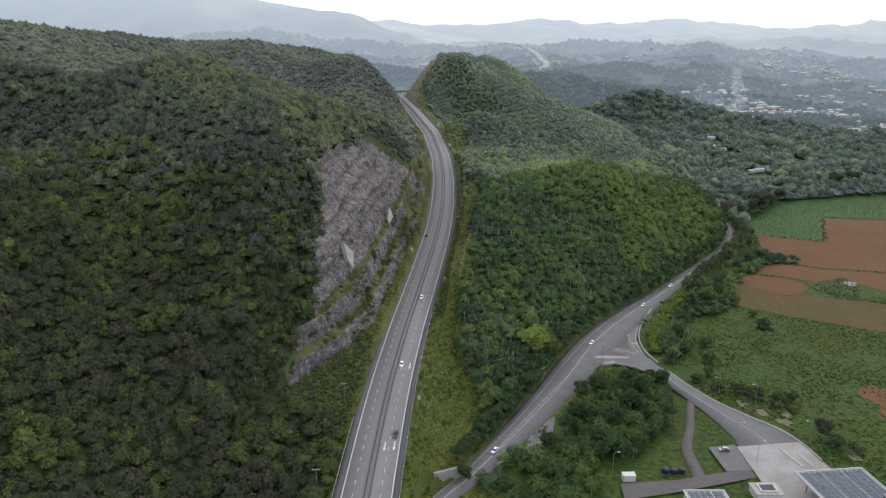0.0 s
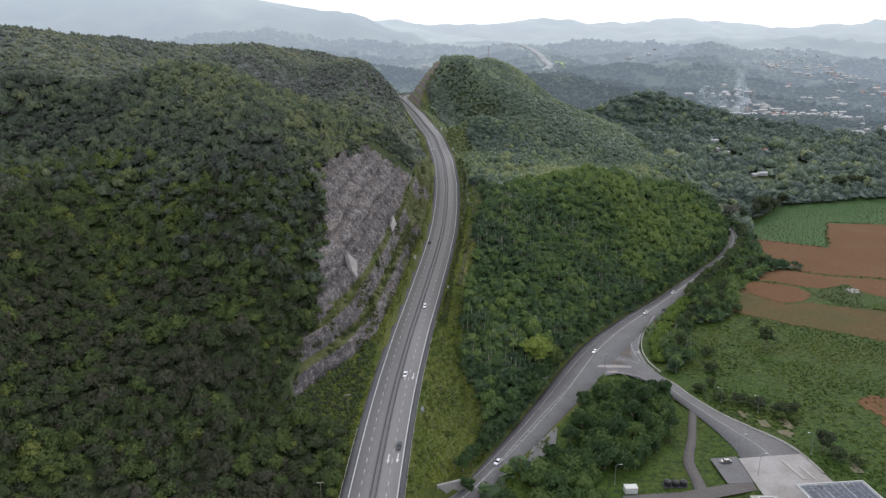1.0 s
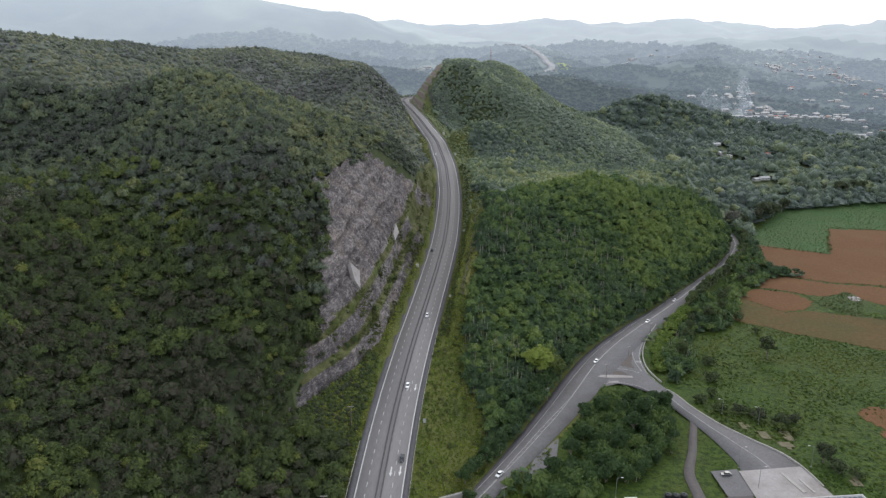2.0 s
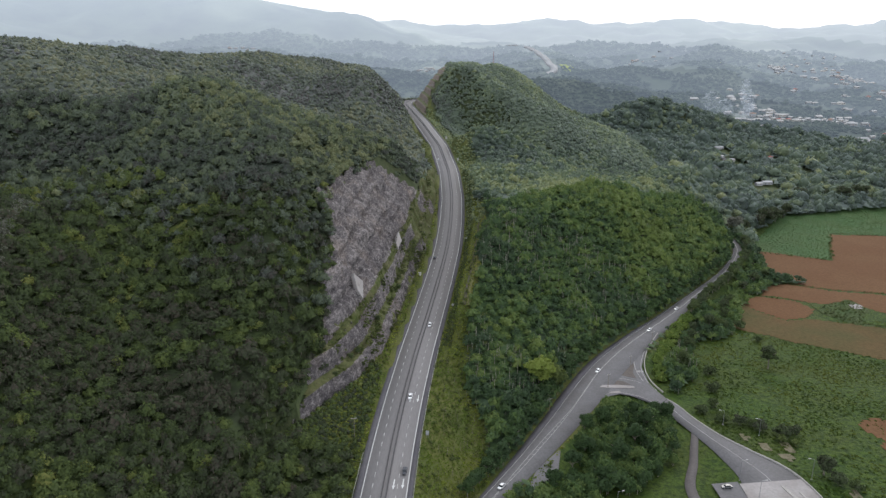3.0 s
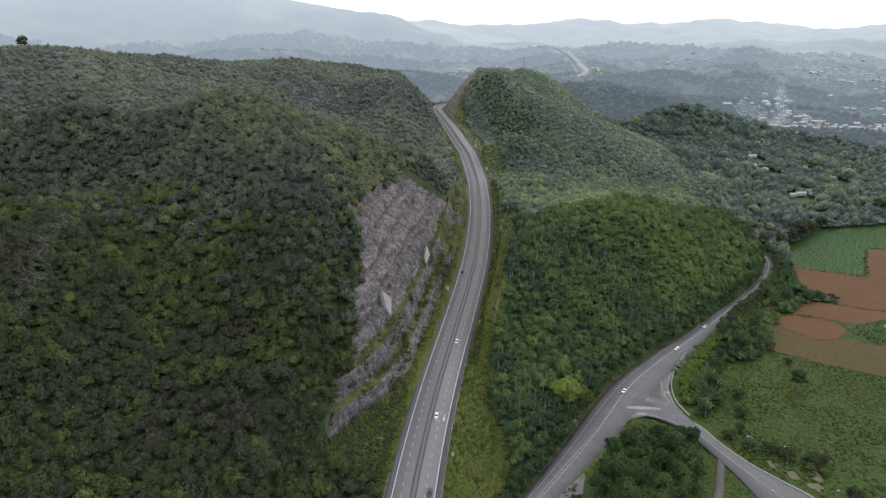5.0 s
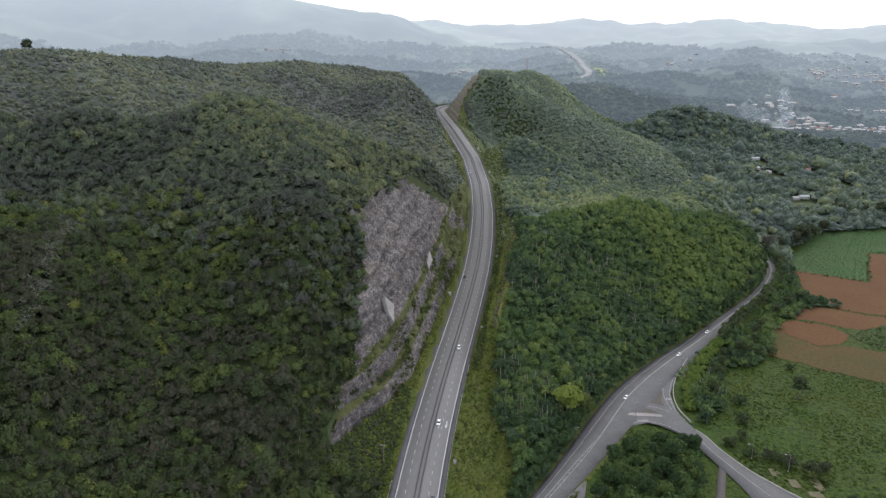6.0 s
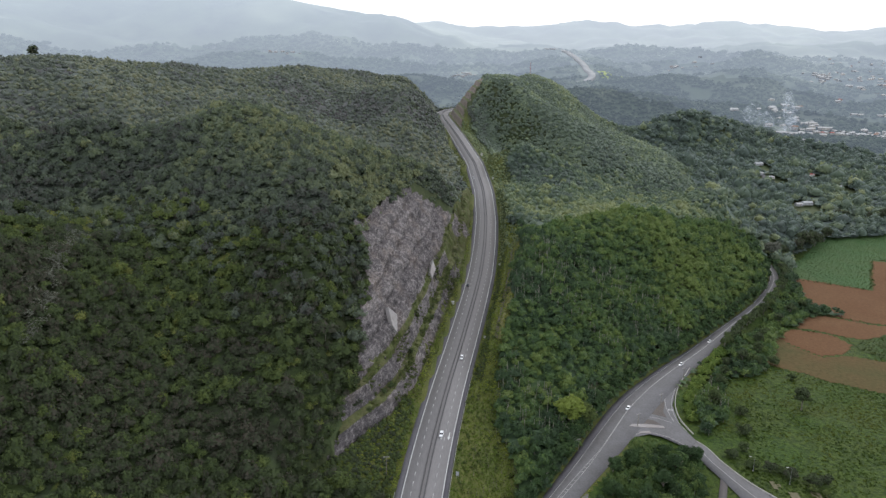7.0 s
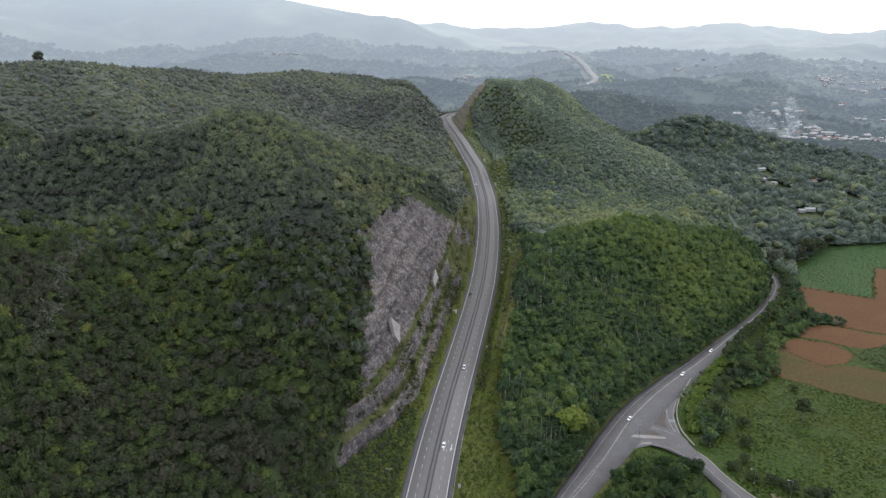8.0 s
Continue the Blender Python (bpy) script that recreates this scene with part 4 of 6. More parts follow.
def on_hump(x, y):
    """The near side of the low hill, up to its crest."""
    return y + 22 * fractal(x, y, 40, 207) < 478 + 0.55 * x


def in_copse(x, y):
    return in_outline(x, y, [(10, 180), (40, 240), (66, 296), (84, 312), (108, 300), (108, 258), (60, 180)])


def in_valley_wood(x, y):
    """The large trees of the eastern valley."""
    return x + 40 * fractal(x, y, 80, 205) > np.interp(y, [600, 700, 900, 1100, 1400], [222, 226, 268, 225, 225])


def turned_away(x, y):
    """Slopes that fall away northwards, hidden from the camera, where the closed canopy alone stands for the woods."""
    return natural(x, y + 4) - natural(x, y - 4) < -2.4


def far_side(x, y):
    return y + 60 * fractal(x, y, 220, 203) + rng.normal(size=np.shape(x)) * 22 > 800


wood("forest", (-330, -20, 130, 380), 3.65, SHAPES_NEAR, 2.68, "dense dark green tropical woods on a steep hillside", keep=lambda x, y: rng.uniform(size=len(x)) < border(x, y))
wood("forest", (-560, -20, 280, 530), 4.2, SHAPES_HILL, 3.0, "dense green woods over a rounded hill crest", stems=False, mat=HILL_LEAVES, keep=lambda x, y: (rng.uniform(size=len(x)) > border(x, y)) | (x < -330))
wood("forest", (-8, 290, 190, 620), 3.9, SHAPES_HILL, 2.5, "bright green woods on a low hill above the road", mat=GREEN_LEAVES, keep=lambda x, y: on_hump(x, y) & ~in_copse(x, y))
wood("forest", (15, 112, 180, 310), 4.1, SHAPES_NEAR, 3.0, "tall dark green copse between two roads", keep=in_copse, mat=COPSE_LEAVES)
wood("forest", (-700, -20, 530, 1320), 4.1, SHAPES_RIDGE, 2.45, "woods on a far ridge, coloured grey-green for haze", stems=False, mat=HAZED_RIDGE, keep=lambda x, y: ((y < 960 - 0.25 * x) | (x > -260)) & ~turned_away(x, y))
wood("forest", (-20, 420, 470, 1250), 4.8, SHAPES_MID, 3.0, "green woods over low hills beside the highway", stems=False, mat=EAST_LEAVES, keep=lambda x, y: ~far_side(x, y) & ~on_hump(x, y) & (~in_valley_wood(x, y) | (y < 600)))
wood("forest", (-20, 460, 700, 1400), 4.0, SHAPES_RIDGE, 2.5, "woods over hills beside the highway, coloured paler for haze", stems=False, mat=HAZED_LEAVES, keep=lambda x, y: far_side(x, y) & ~in_valley_wood(x, y) & ~turned_away(x, y))
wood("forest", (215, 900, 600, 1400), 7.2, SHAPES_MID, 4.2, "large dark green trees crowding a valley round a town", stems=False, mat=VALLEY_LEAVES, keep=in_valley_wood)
understory((-330, -20, 150, 345), 2.6, 1.5, 0.8, LEAVES, "dark undergrowth below hillside woods", shade=0.04)
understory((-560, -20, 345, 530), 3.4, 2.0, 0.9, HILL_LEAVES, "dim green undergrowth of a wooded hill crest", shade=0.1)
understory((-8, 290, 200, 620), 3.0, 1.6, 0.8, GREEN_LEAVES, "dim green undergrowth of a low wooded hill", keep=lambda x, y: on_hump(x, y) & ~in_copse(x, y), shade=0.1)
understory((-700, -20, 530, 1320), 4.4, 3.2, 1.3, HAZED_RIDGE, "closed canopy of a far wooded ridge, coloured grey-green for haze", shade=0.14)
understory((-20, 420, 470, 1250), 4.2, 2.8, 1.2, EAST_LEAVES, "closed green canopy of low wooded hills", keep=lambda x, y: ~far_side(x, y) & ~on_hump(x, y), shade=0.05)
understory((-20, 460, 700, 1400), 4.4, 3.0, 1.3, HAZED_LEAVES, "closed canopy of hills beside the highway, coloured paler for haze", keep=lambda x, y: far_side(x, y) & ~in_valley_wood(x, y))
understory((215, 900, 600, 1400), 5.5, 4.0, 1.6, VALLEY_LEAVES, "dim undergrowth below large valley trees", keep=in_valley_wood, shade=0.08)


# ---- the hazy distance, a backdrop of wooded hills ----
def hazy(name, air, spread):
    """Woods with a bluish glow, stronger by air and height, that paints in the haze."""
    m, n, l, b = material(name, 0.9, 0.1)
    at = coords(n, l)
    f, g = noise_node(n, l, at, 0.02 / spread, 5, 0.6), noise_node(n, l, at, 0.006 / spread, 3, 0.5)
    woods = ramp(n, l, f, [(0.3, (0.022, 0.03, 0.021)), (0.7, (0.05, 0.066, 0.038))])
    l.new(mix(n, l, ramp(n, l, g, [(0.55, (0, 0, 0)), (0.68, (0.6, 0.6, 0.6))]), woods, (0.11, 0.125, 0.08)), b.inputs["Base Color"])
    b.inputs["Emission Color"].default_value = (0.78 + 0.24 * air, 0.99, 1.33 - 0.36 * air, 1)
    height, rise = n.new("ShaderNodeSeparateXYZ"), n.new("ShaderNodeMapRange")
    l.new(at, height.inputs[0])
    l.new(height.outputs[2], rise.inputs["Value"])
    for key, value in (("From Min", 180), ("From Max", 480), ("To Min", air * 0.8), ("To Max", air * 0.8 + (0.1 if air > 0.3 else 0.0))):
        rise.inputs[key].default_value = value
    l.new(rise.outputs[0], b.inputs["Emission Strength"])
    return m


# Bands: near and far edge, haze glow, tree spacing, tree size.
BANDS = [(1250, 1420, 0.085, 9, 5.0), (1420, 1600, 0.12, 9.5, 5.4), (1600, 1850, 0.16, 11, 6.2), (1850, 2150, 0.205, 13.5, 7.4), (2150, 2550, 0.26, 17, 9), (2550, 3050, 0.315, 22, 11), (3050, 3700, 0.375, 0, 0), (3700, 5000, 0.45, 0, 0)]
HAZY = [hazy("haze_glow_woods", air, 1 + k * 0.4) for k, (_, _, air, _, _) in enumerate(BANDS)]
BX, BY2 = spaced([(-4200, 60), (-1500, 30), (1700, 60), (4200, 60)]), spaced([(900, 25), (1400, 25), (2600, 40), (4800, 40)])
bx, by = np.meshgrid(BX, BY2)
bz = natural(bx, by) + 5 * fractal(bx, by, 45, 15)
fc = grid_faces(len(BY2), len(BX))
fr = np.hypot(bx, by).ravel()[fc].mean(1) + 120 * fractal(bx, by, 300, 17).ravel()[fc].mean(1)
fx = np.abs(bx).ravel()[fc].mean(1)
fr_y = by.ravel()[fc].mean(1)


def backdrop_z(x, y):
    """Height of the backdrop's own surface."""
    x, y = np.atleast_1d(np.asarray(x, float)), np.atleast_1d(np.asarray(y, float))
    i, j = np.clip(np.searchsorted(BX, x) - 1, 0, len(BX) - 2), np.clip(np.searchsorted(BY2, y) - 1, 0, len(BY2) - 2)
    u, w = (x - BX[i]) / (BX[i + 1] - BX[i]), (y - BY2[j]) / (BY2[j + 1] - BY2[j])
    return (bz[j, i] * (1 - u) + bz[j, i + 1] * u) * (1 - w) + (bz[j + 1, i] * (1 - u) + bz[j + 1, i + 1] * u) * w


keep = (fr > np.where(bx.ravel()[fc].mean(1) > 150, 1250, 1400)) & (fx < 0.85 * fr_y + 200)
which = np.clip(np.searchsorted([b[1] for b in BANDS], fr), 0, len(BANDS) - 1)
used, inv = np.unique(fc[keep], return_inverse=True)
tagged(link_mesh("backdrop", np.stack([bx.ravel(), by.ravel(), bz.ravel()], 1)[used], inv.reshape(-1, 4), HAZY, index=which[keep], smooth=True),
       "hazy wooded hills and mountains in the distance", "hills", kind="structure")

for k, (r0, r1, air, step, size) in enumerate(BANDS):
    if not step:
        continue
    x, y = scatter(-0.8 * r1, 0.8 * r1, r0 * 0.74, r1 + 60, step)
    r = np.hypot(x, y) + 120 * fractal(x, y, 300, 17)
    ok = (r > max(r0, 0)) & (r > np.where(x > 150, 1250, 1400)) & (r < r1) & (np.abs(x) < 0.74 * y + 40) & (rng.uniform(size=len(x)) > 0.75 * open_land(x, y)) & (fractal(x, y, 90, 19) > -0.33) & (np.abs(x - np.interp(y, FAR_Y, FAR_X)) > np.where((y > 1700) & (y < 3000), 26, 0))
    x, y = x[ok], y[ok]
    s = size * rng.lognormal(0, 0.3, len(x))
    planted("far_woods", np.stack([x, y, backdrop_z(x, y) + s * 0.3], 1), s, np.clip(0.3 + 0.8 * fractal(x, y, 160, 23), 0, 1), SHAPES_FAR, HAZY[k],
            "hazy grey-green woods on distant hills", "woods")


# ---- building blocks of things ----
def part(name, bm, mat, parent, label=""):
    bmesh.ops.recalc_face_normals(bm, faces=bm.faces)
    me = bpy.data.meshes.new(name)
    bm.to_mesh(me)
    bm.free()
    me.materials.append(mat)
    ob = new(name, me)
    ob.parent = parent
    if label:
        ob["label"] = label
    return ob


def block(size, at=(0, 0, 0), bevel=0.0, turn=0.0, taper=1.0):
    """A box with bevelled edges, standing on at; taper narrows its top."""
    bm = bmesh.new()
    bmesh.ops.create_cube(bm, size=1)
    for w in bm.verts:
        k = taper if w.co.z > 0 else 1
        w.co = Vector((w.co.x * size[0] * k, w.co.y * size[1] * k, (w.co.z + 0.5) * size[2]))
    if bevel:
        bmesh.ops.bevel(bm, geom=list(bm.edges), offset=bevel, segments=2, affect="EDGES")
    bmesh.ops.transform(bm, matrix=Matrix.Translation(at) @ Matrix.Rotation(turn, 4, "Z"), verts=bm.verts)
    return bm


def tube(path, radii, sides=8):
    """A round bar along points with a radius at each."""
    bm = bmesh.new()
    rings = []
    for i, (p, r) in enumerate(zip(path, radii)):
        a, b = Vector(path[max(0, i - 1)]), Vector(path[min(len(path) - 1, i + 1)])
        q = (b - a).to_track_quat("Z", "Y")
        rings.append([bm.verts.new(Vector(p) + q @ Vector((r * math.cos(t), r * math.sin(t), 0))) for t in (2 * math.pi * k / sides for k in range(sides))])
    for a, b in zip(rings, rings[1:]):
        for k in range(sides):
            bm.faces.new((a[k], a[(k + 1) % sides], b[(k + 1) % sides], b[k]))
    bm.faces.new(rings[0][::-1])
    bm.faces.new(rings[-1])
    return bm


def ground_at(x, y):
    return float(ground_z(np.array([x]), np.array([y]))[0])


# ---- houses ----
def house(size, wall_mat, roof_mat, hip, label):
    """A small house of one storey, with a door, windows and a pitched roof."""
    w, d, h = size
    top = new("house")
    wall = part("wall", block((w, d, h + 1.0), (0, 0, -1.0)), wall_mat, top)
    bm = bmesh.new()
    o, rise, e = 0.3, d * 0.2, (d / 2 if hip else -0.5)
    base = [bm.verts.new(p) for p in ((-w / 2 - o, -d / 2 - o, h), (w / 2 + o, -d / 2 - o, h), (w / 2 + o, d / 2 + o, h), (-w / 2 - o, d / 2 + o, h))]
    low = [bm.verts.new(v.co - Vector((0, 0, 0.18))) for v in base]
    a, b = bm.verts.new((-w / 2 + e, 0, h + rise)), bm.verts.new((w / 2 - e, 0, h + rise))
    for f in ((base[0], base[1], b, a), (base[2], base[3], a, b), (base[1], base[2], b), (base[3], base[0], a), tuple(low[::-1])):
        bm.faces.new(f)
    for i in range(4):
        bm.faces.new((low[i], low[(i + 1) % 4], base[(i + 1) % 4], base[i]))
    part("roof", bm, roof_mat, top)
    part("door", block((1.0, 0.08, 2.1), (w * 0.1, -d / 2 - 0.03, 0)), RUST_ROOF, top)
    for x in (-w * 0.3, w * 0.34):
        win = part("window", block((1.5, 0.1, 1.2), (x, -d / 2 - 0.03, 1.0)), DARK_GLASS, top)
        part("sill", block((1.7, 0.2, 0.1), (x, -d / 2 - 0.06, 0.88)), WHITE, win)
    return tagged(top, label, "house", group="houses of the town")


HOUSE_KINDS = [house((12, 9, 3.4), DULL_WHITE, ROOF_METAL, False, "white house with a pale zinc gable roof among trees"),
               house((14, 10, 3.4), CREAM, ROOF_METAL, True, "cream house with a grey zinc hip roof"),
               house((11, 9, 3.4), WHITE, RED_ROOF, True, "white house with a faded red hip roof"),
               house((18, 10, 4.0), DULL_WHITE, DULL_WHITE, False, "long white building with a white roof"),
               house((12, 8, 6.2), DULL_WHITE, RUST_ROOF, True, "two-storey white house with a rusty roof")]
spots = list(NEAR_HOUSES)
for tx, ty, spread, count in TOWN:
    for _ in range(count):
        spots.append((tx + rng.normal() * spread * 0.55, ty + rng.normal() * spread * 0.55, rng.uniform(-0.6, 0.6), int(rng.choice(5, p=[0.42, 0.26, 0.04, 0.22, 0.06]))))
for i, (x, y, turn, k) in enumerate(spots):
    z = ground_at(x, y) if math.hypot(x, y) < 1250 else max(float(backdrop_z(x, y)[0]), ground_at(x, y))
    m = Matrix.Translation((x, y, z + (2.5 if i < len(NEAR_HOUSES) else 2.0))) @ Matrix.Rotation(turn, 4, "Z")
    HOUSE_KINDS[k].scale = [0.62 if i < len(NEAR_HOUSES) else float(rng.uniform(0.5, 0.95))] * 3
    copy_thing(HOUSE_KINDS[k], m)
for k, h in enumerate(HOUSE_KINDS):
    x, y = 560 + 22 * k, 1262 - 9 * k
    h.matrix_basis = Matrix.Translation((x, y, ground_at(x, y) + 1.0)) @ Matrix.Rotation(0.2 * k, 4, "Z") @ Matrix.Scale(0.75, 4)

# ---- the far road over the hills ----
FAR = [(x, y, 9) for x, y in zip(FAR_X, FAR_Y)]
far_line, far_way = smooth_line(FAR, 12)
far_pts = np.column_stack([far_line[:, :2], backdrop_z(far_line[:, 0], far_line[:, 1]) + 5])
# The road's base colour is paled and greyed with haze.
PALE_ROAD, _n, _l, _b = material("hazy_pale_road", 0.9, 0.1)
_l.new(ramp(_n, _l, noise_node(_n, _l, coords(_n, _l), 0.02), [(0.3, (0.27, 0.275, 0.28)), (0.7, (0.36, 0.365, 0.37))]), _b.inputs["Base Color"])
tagged(strip("road", far_pts, far_way, -far_line[:, 2], far_line[:, 2], PALE_ROAD, thick=6), "pale highway winding over distant hazy hills", "highway", kind="structure")

# The field's base colour has the haze mixed in as well.
FAR_FIELD, _n, _l, _b = material("hazy_bright_field", 0.9, 0.1)
_l.new(ramp(_n, _l, noise_node(_n, _l, coords(_n, _l), 0.03), [(0.3, (0.2, 0.26, 0.11)), (0.7, (0.34, 0.38, 0.18))]), _b.inputs["Base Color"])
fx2, fy2 = np.meshgrid(np.linspace(292, 362, 8), np.linspace(1800, 1970, 10))
v = np.stack([fx2.ravel() + 0.05 * (fy2.ravel() - 1800), fy2.ravel(), backdrop_z(fx2.ravel() + 0.05 * (fy2.ravel() - 1800), fy2.ravel()) + 3.5], 1)
tagged(link_mesh("green_field", v, grid_faces(10, 8), FAR_FIELD, smooth=True), "bright grassy field beside a distant highway", "field", kind="structure")

# ---- single trees and bushes ----
def branchy(height, spread, seed):
    """A tapered trunk that forks into limbs."""
    r = random.Random(seed)
    bm = tube([(0, 0, -0.6), (r.uniform(-0.1, 0.1), r.uniform(-0.1, 0.1), height * 0.35), (r.uniform(-0.3, 0.3), r.uniform(-0.3, 0.3), height * 0.7)], [height * 0.035, height * 0.026, height * 0.014], 7)
    for k in range(5):
        t = k * 1.257 + r.uniform(-0.3, 0.3)
        h0 = height * r.uniform(0.28, 0.5)
        limb = tube([(0, 0, h0), (math.cos(t) * spread * 0.4, math.sin(t) * spread * 0.4, h0 + height * 0.18), (math.cos(t) * spread * 0.75, math.sin(t) * spread * 0.75, h0 + height * 0.3)],
                    [height * 0.016, height * 0.011, height * 0.005], 5)
        me = bpy.data.meshes.new("limb")
        limb.to_mesh(me)
        limb.free()
        bm.from_mesh(me)
        bpy.data.meshes.remove(me)
    return bm


def tree(x, y, height, radius, tint, seed, label, mat=None, leaves=150, category="tree", z=None):
    """A tree of its own: trunk with limbs, and a crown of leaf clumps on several lobes."""
    top = new("tree" if category == "tree" else "bush")
    part("trunk", branchy(height, radius, seed), BARK, top)
    r = np.random.default_rng(seed)
    vs, fs, ts, o = [], [], [], 0
    for k in range(9):
        sv, sf = crown_shape(leaves * 2 // 3, seed * 10 + k, flat=0.95, leaf=0.17, lobes=5)
        a, b = r.uniform(0, 6.28), (0 if k == 0 else r.uniform(0.3, 0.62) * radius)
        s = radius * (0.66 if k == 0 else r.uniform(0.4, 0.58))
        vs.append(sv * s + [math.cos(a) * b, math.sin(a) * b, max(height - radius * 0.66 if k == 0 else height * r.uniform(0.4, 0.82), s * 0.5)])
        fs.append(sf + o)
        ts.append(np.full(len(sv), tint + r.uniform(-0.08, 0.08)))
        o += len(sv)
    link_mesh("crown", np.concatenate(vs), np.concatenate(fs), mat or LEAVES, top, tint=np.concatenate(ts))
    top.location = (x, y, ground_at(x, y) if z is None else z)
    return tagged(top, label, category, group="single trees and bushes")


DARK_BUSH = "dark green rounded bush in a pasture"
for k, (x, y, h, r, t) in enumerate([(135, 285, 3.4, 2.6, 0.12), (143, 280, 3.6, 3.0, 0.1), (151, 276, 3.6, 3.2, 0.12), (157, 278, 3.0, 2.6, 0.15), (157, 239, 4.0, 3.2, 0.15), (183, 403, 3.4, 3.0, 0.3),
                                     (186, 384, 2.6, 2.2, 0.25), (140, 284, 2.6, 2.0, 0.3), (148, 271, 2.2, 1.8, 0.5), (153, 268, 2.0, 1.6, 0.5), (162, 236, 2.8, 2.2, 0.3), (127, 287, 3.2, 2.6, 0.35),
                                     (121, 295, 3.4, 3.0, 0.2), (129, 301, 3.0, 2.6, 0.3), (134, 318, 3.4, 3.2, 0.2), (140, 338, 3.0, 2.8, 0.25)]):
    tree(x, y, h * 1.35, r * 1.4, t, 200 + k, DARK_BUSH, leaves=110, category="bush")
tree(176, 347, 14, 5.0, 0.22, 301, "rounded green tree standing alone in a pasture")
tree(154, 246, 10, 4.4, 0.08, 302, "tall dark green tree beside a pasture fence")
tree(44, 306, 17, 8.0, 1.0, 303, "broad yellow-green tree at a wood's edge", BRIGHT_LEAVES, 260)
tree(53, 310, 15, 7, 0.55, 304, "yellow-green tree at a wood's edge", leaves=220)
tree(262, 614, 15, 9.0, 0.45, 305, "bare greyish tree with a dry crown", DRY_LEAF, 260)
for k, (x, y, h, r) in enumerate([(300, 655, 17, 9), (315, 668, 18, 9.5), (331, 680, 16, 9), (346, 694, 15, 8), (395, 762, 13, 8), (419, 764, 14, 9), (436, 752, 14, 9), (460, 758, 15, 9), (285, 648, 14, 8)]):
    tree(x, y, h, r, 0.08 + 0.03 * (k % 3), 320 + k, "large dark green tree beside fields", leaves=240)
for k, (x, y, h, r, t) in enumerate([(60, 272, 11, 4.4, 0.35), (70, 281, 10, 4.2, 0.4), (95, 287, 10, 4.4, 0.3), (86, 288, 9.5, 4.2, 0.38), (40, 232, 10, 4.6, 0.32), (50, 245, 11, 4.6, 0.28), (57, 255, 12, 4.8, 0.33), (20, 205, 9, 4.2, 0.35),
                                     (8, 214, 6.5, 3.2, 0.4), (100, 285, 11, 4.8, 0.25), (80, 262, 13, 5.4, 0.3), (88, 275, 13, 5.4, 0.27), (70, 250, 12, 5.0, 0.3), (60, 236, 10, 4.6, 0.35)]):
    tree(x, y, h, r, t, 340 + k, "tall green tree in a roadside copse", COPSE_LEAVES, 210)
tree(-436, 655, 15, 6, 0.1, 370, "lone dark tree on a hill crest", leaves=150)
for k, (x, y) in enumerate([(-44, 297), (-47, 291), (-38, 330), (-30, 372), (-52, 278)]):
    d = -float(off_line(np.array([x]), np.array([y]))[0]) - float(cut_start(y))
    tree(x, y, 3.6 - 0.3 * k, 1.9, 0.3, 380 + k, "small green bush on a rock bench", leaves=80, category="bush", z=float(line_z(y) + cut_height(d, y)) - 0.3)

# loose stones on the rock face and its ledges
e, y = rng.uniform(0.5, 46, 5200), rng.uniform(240, 515, 5200)
ok = (e < cut_reach(y) - 3.5) & (rng.uniform(size=len(e)) < np.where(e > 14, 0.75, 0.45))
e, y = e[ok], y[ok]
x = line_x(y) - (e + cut_start(y)) * np.sqrt(1 + np.interp(y, _yy, _slope) ** 2)
STONES = []
for s in range(5):
    _r = np.random.default_rng(500 + s)
    d = np.array([(1, 0, 0), (0, 1, 0), (-1, 0, 0), (0, -1, 0), (0, 0, 1), (0, 0, -1)], float) * _r.uniform(0.6, 1.2, (6, 1)) + _r.uniform(-0.25, 0.25, (6, 3))
    STONES.append((d.astype(np.float32), np.array([[0, 1, 4], [1, 2, 4], [2, 3, 4], [3, 0, 4], [1, 0, 5], [2, 1, 5], [3, 2, 5], [0, 3, 5]], np.int32)))
planted("stones", np.stack([x + 0.4, y, line_z(y) + cut_height(e, y) + 0.3], 1), 0.2 * rng.lognormal(0, 0.5, len(x)), rng.uniform(0.6, 1.0, len(x)), STONES, ROCK, "loose grey stones and knobs on a rock face", "stones")

# trees that lean over both sides of the lower road
for k in range(0, len(LOW_LINE), 3):
    x, y, half = LOW_LINE[k]
    w = LOW_WAY[k]
    if 216 < y < 590:
        s = half + 2.3 + rng.uniform(0, 2)
        tree(x - w[1] * s, y + w[0] * s, rng.uniform(7, 10), rng.uniform(3.2, 4.4), float(rng.uniform(0.2, 0.5)), 600 + k, "green roadside tree leaning over a country road", COPSE_LEAVES, 110)
    if 420 < y < 585:
        s = half + 2.2 + rng.uniform(0, 3)
        tree(x + w[1] * s, y - w[0] * s, rng.uniform(7, 10), rng.uniform(3.2, 4.6), float(rng.uniform(0.15, 0.4)), 700 + k, "dark green roadside tree beside fields", leaves=110)
for k, (x, y) in enumerate([(150, 391), (163, 402), (176, 414), (192, 443), (210, 468), (228, 488), (244, 505), (168, 396), (183, 430), (145, 380), (138, 366), (128, 345)]):
    tree(x, y, 9.5 + (k % 3), 4.4, 0.18 + 0.05 * (k % 4), 800 + k, "dark green tree in a belt beside fields", leaves=130)

# pale, half-bare trees in a band across the hillside
n = 60
x, y = rng.uniform(-212, -178, n), np.zeros(n)
y = 248 + (x + 182) / (-30) * 79 + rng.normal(size=n) * 7
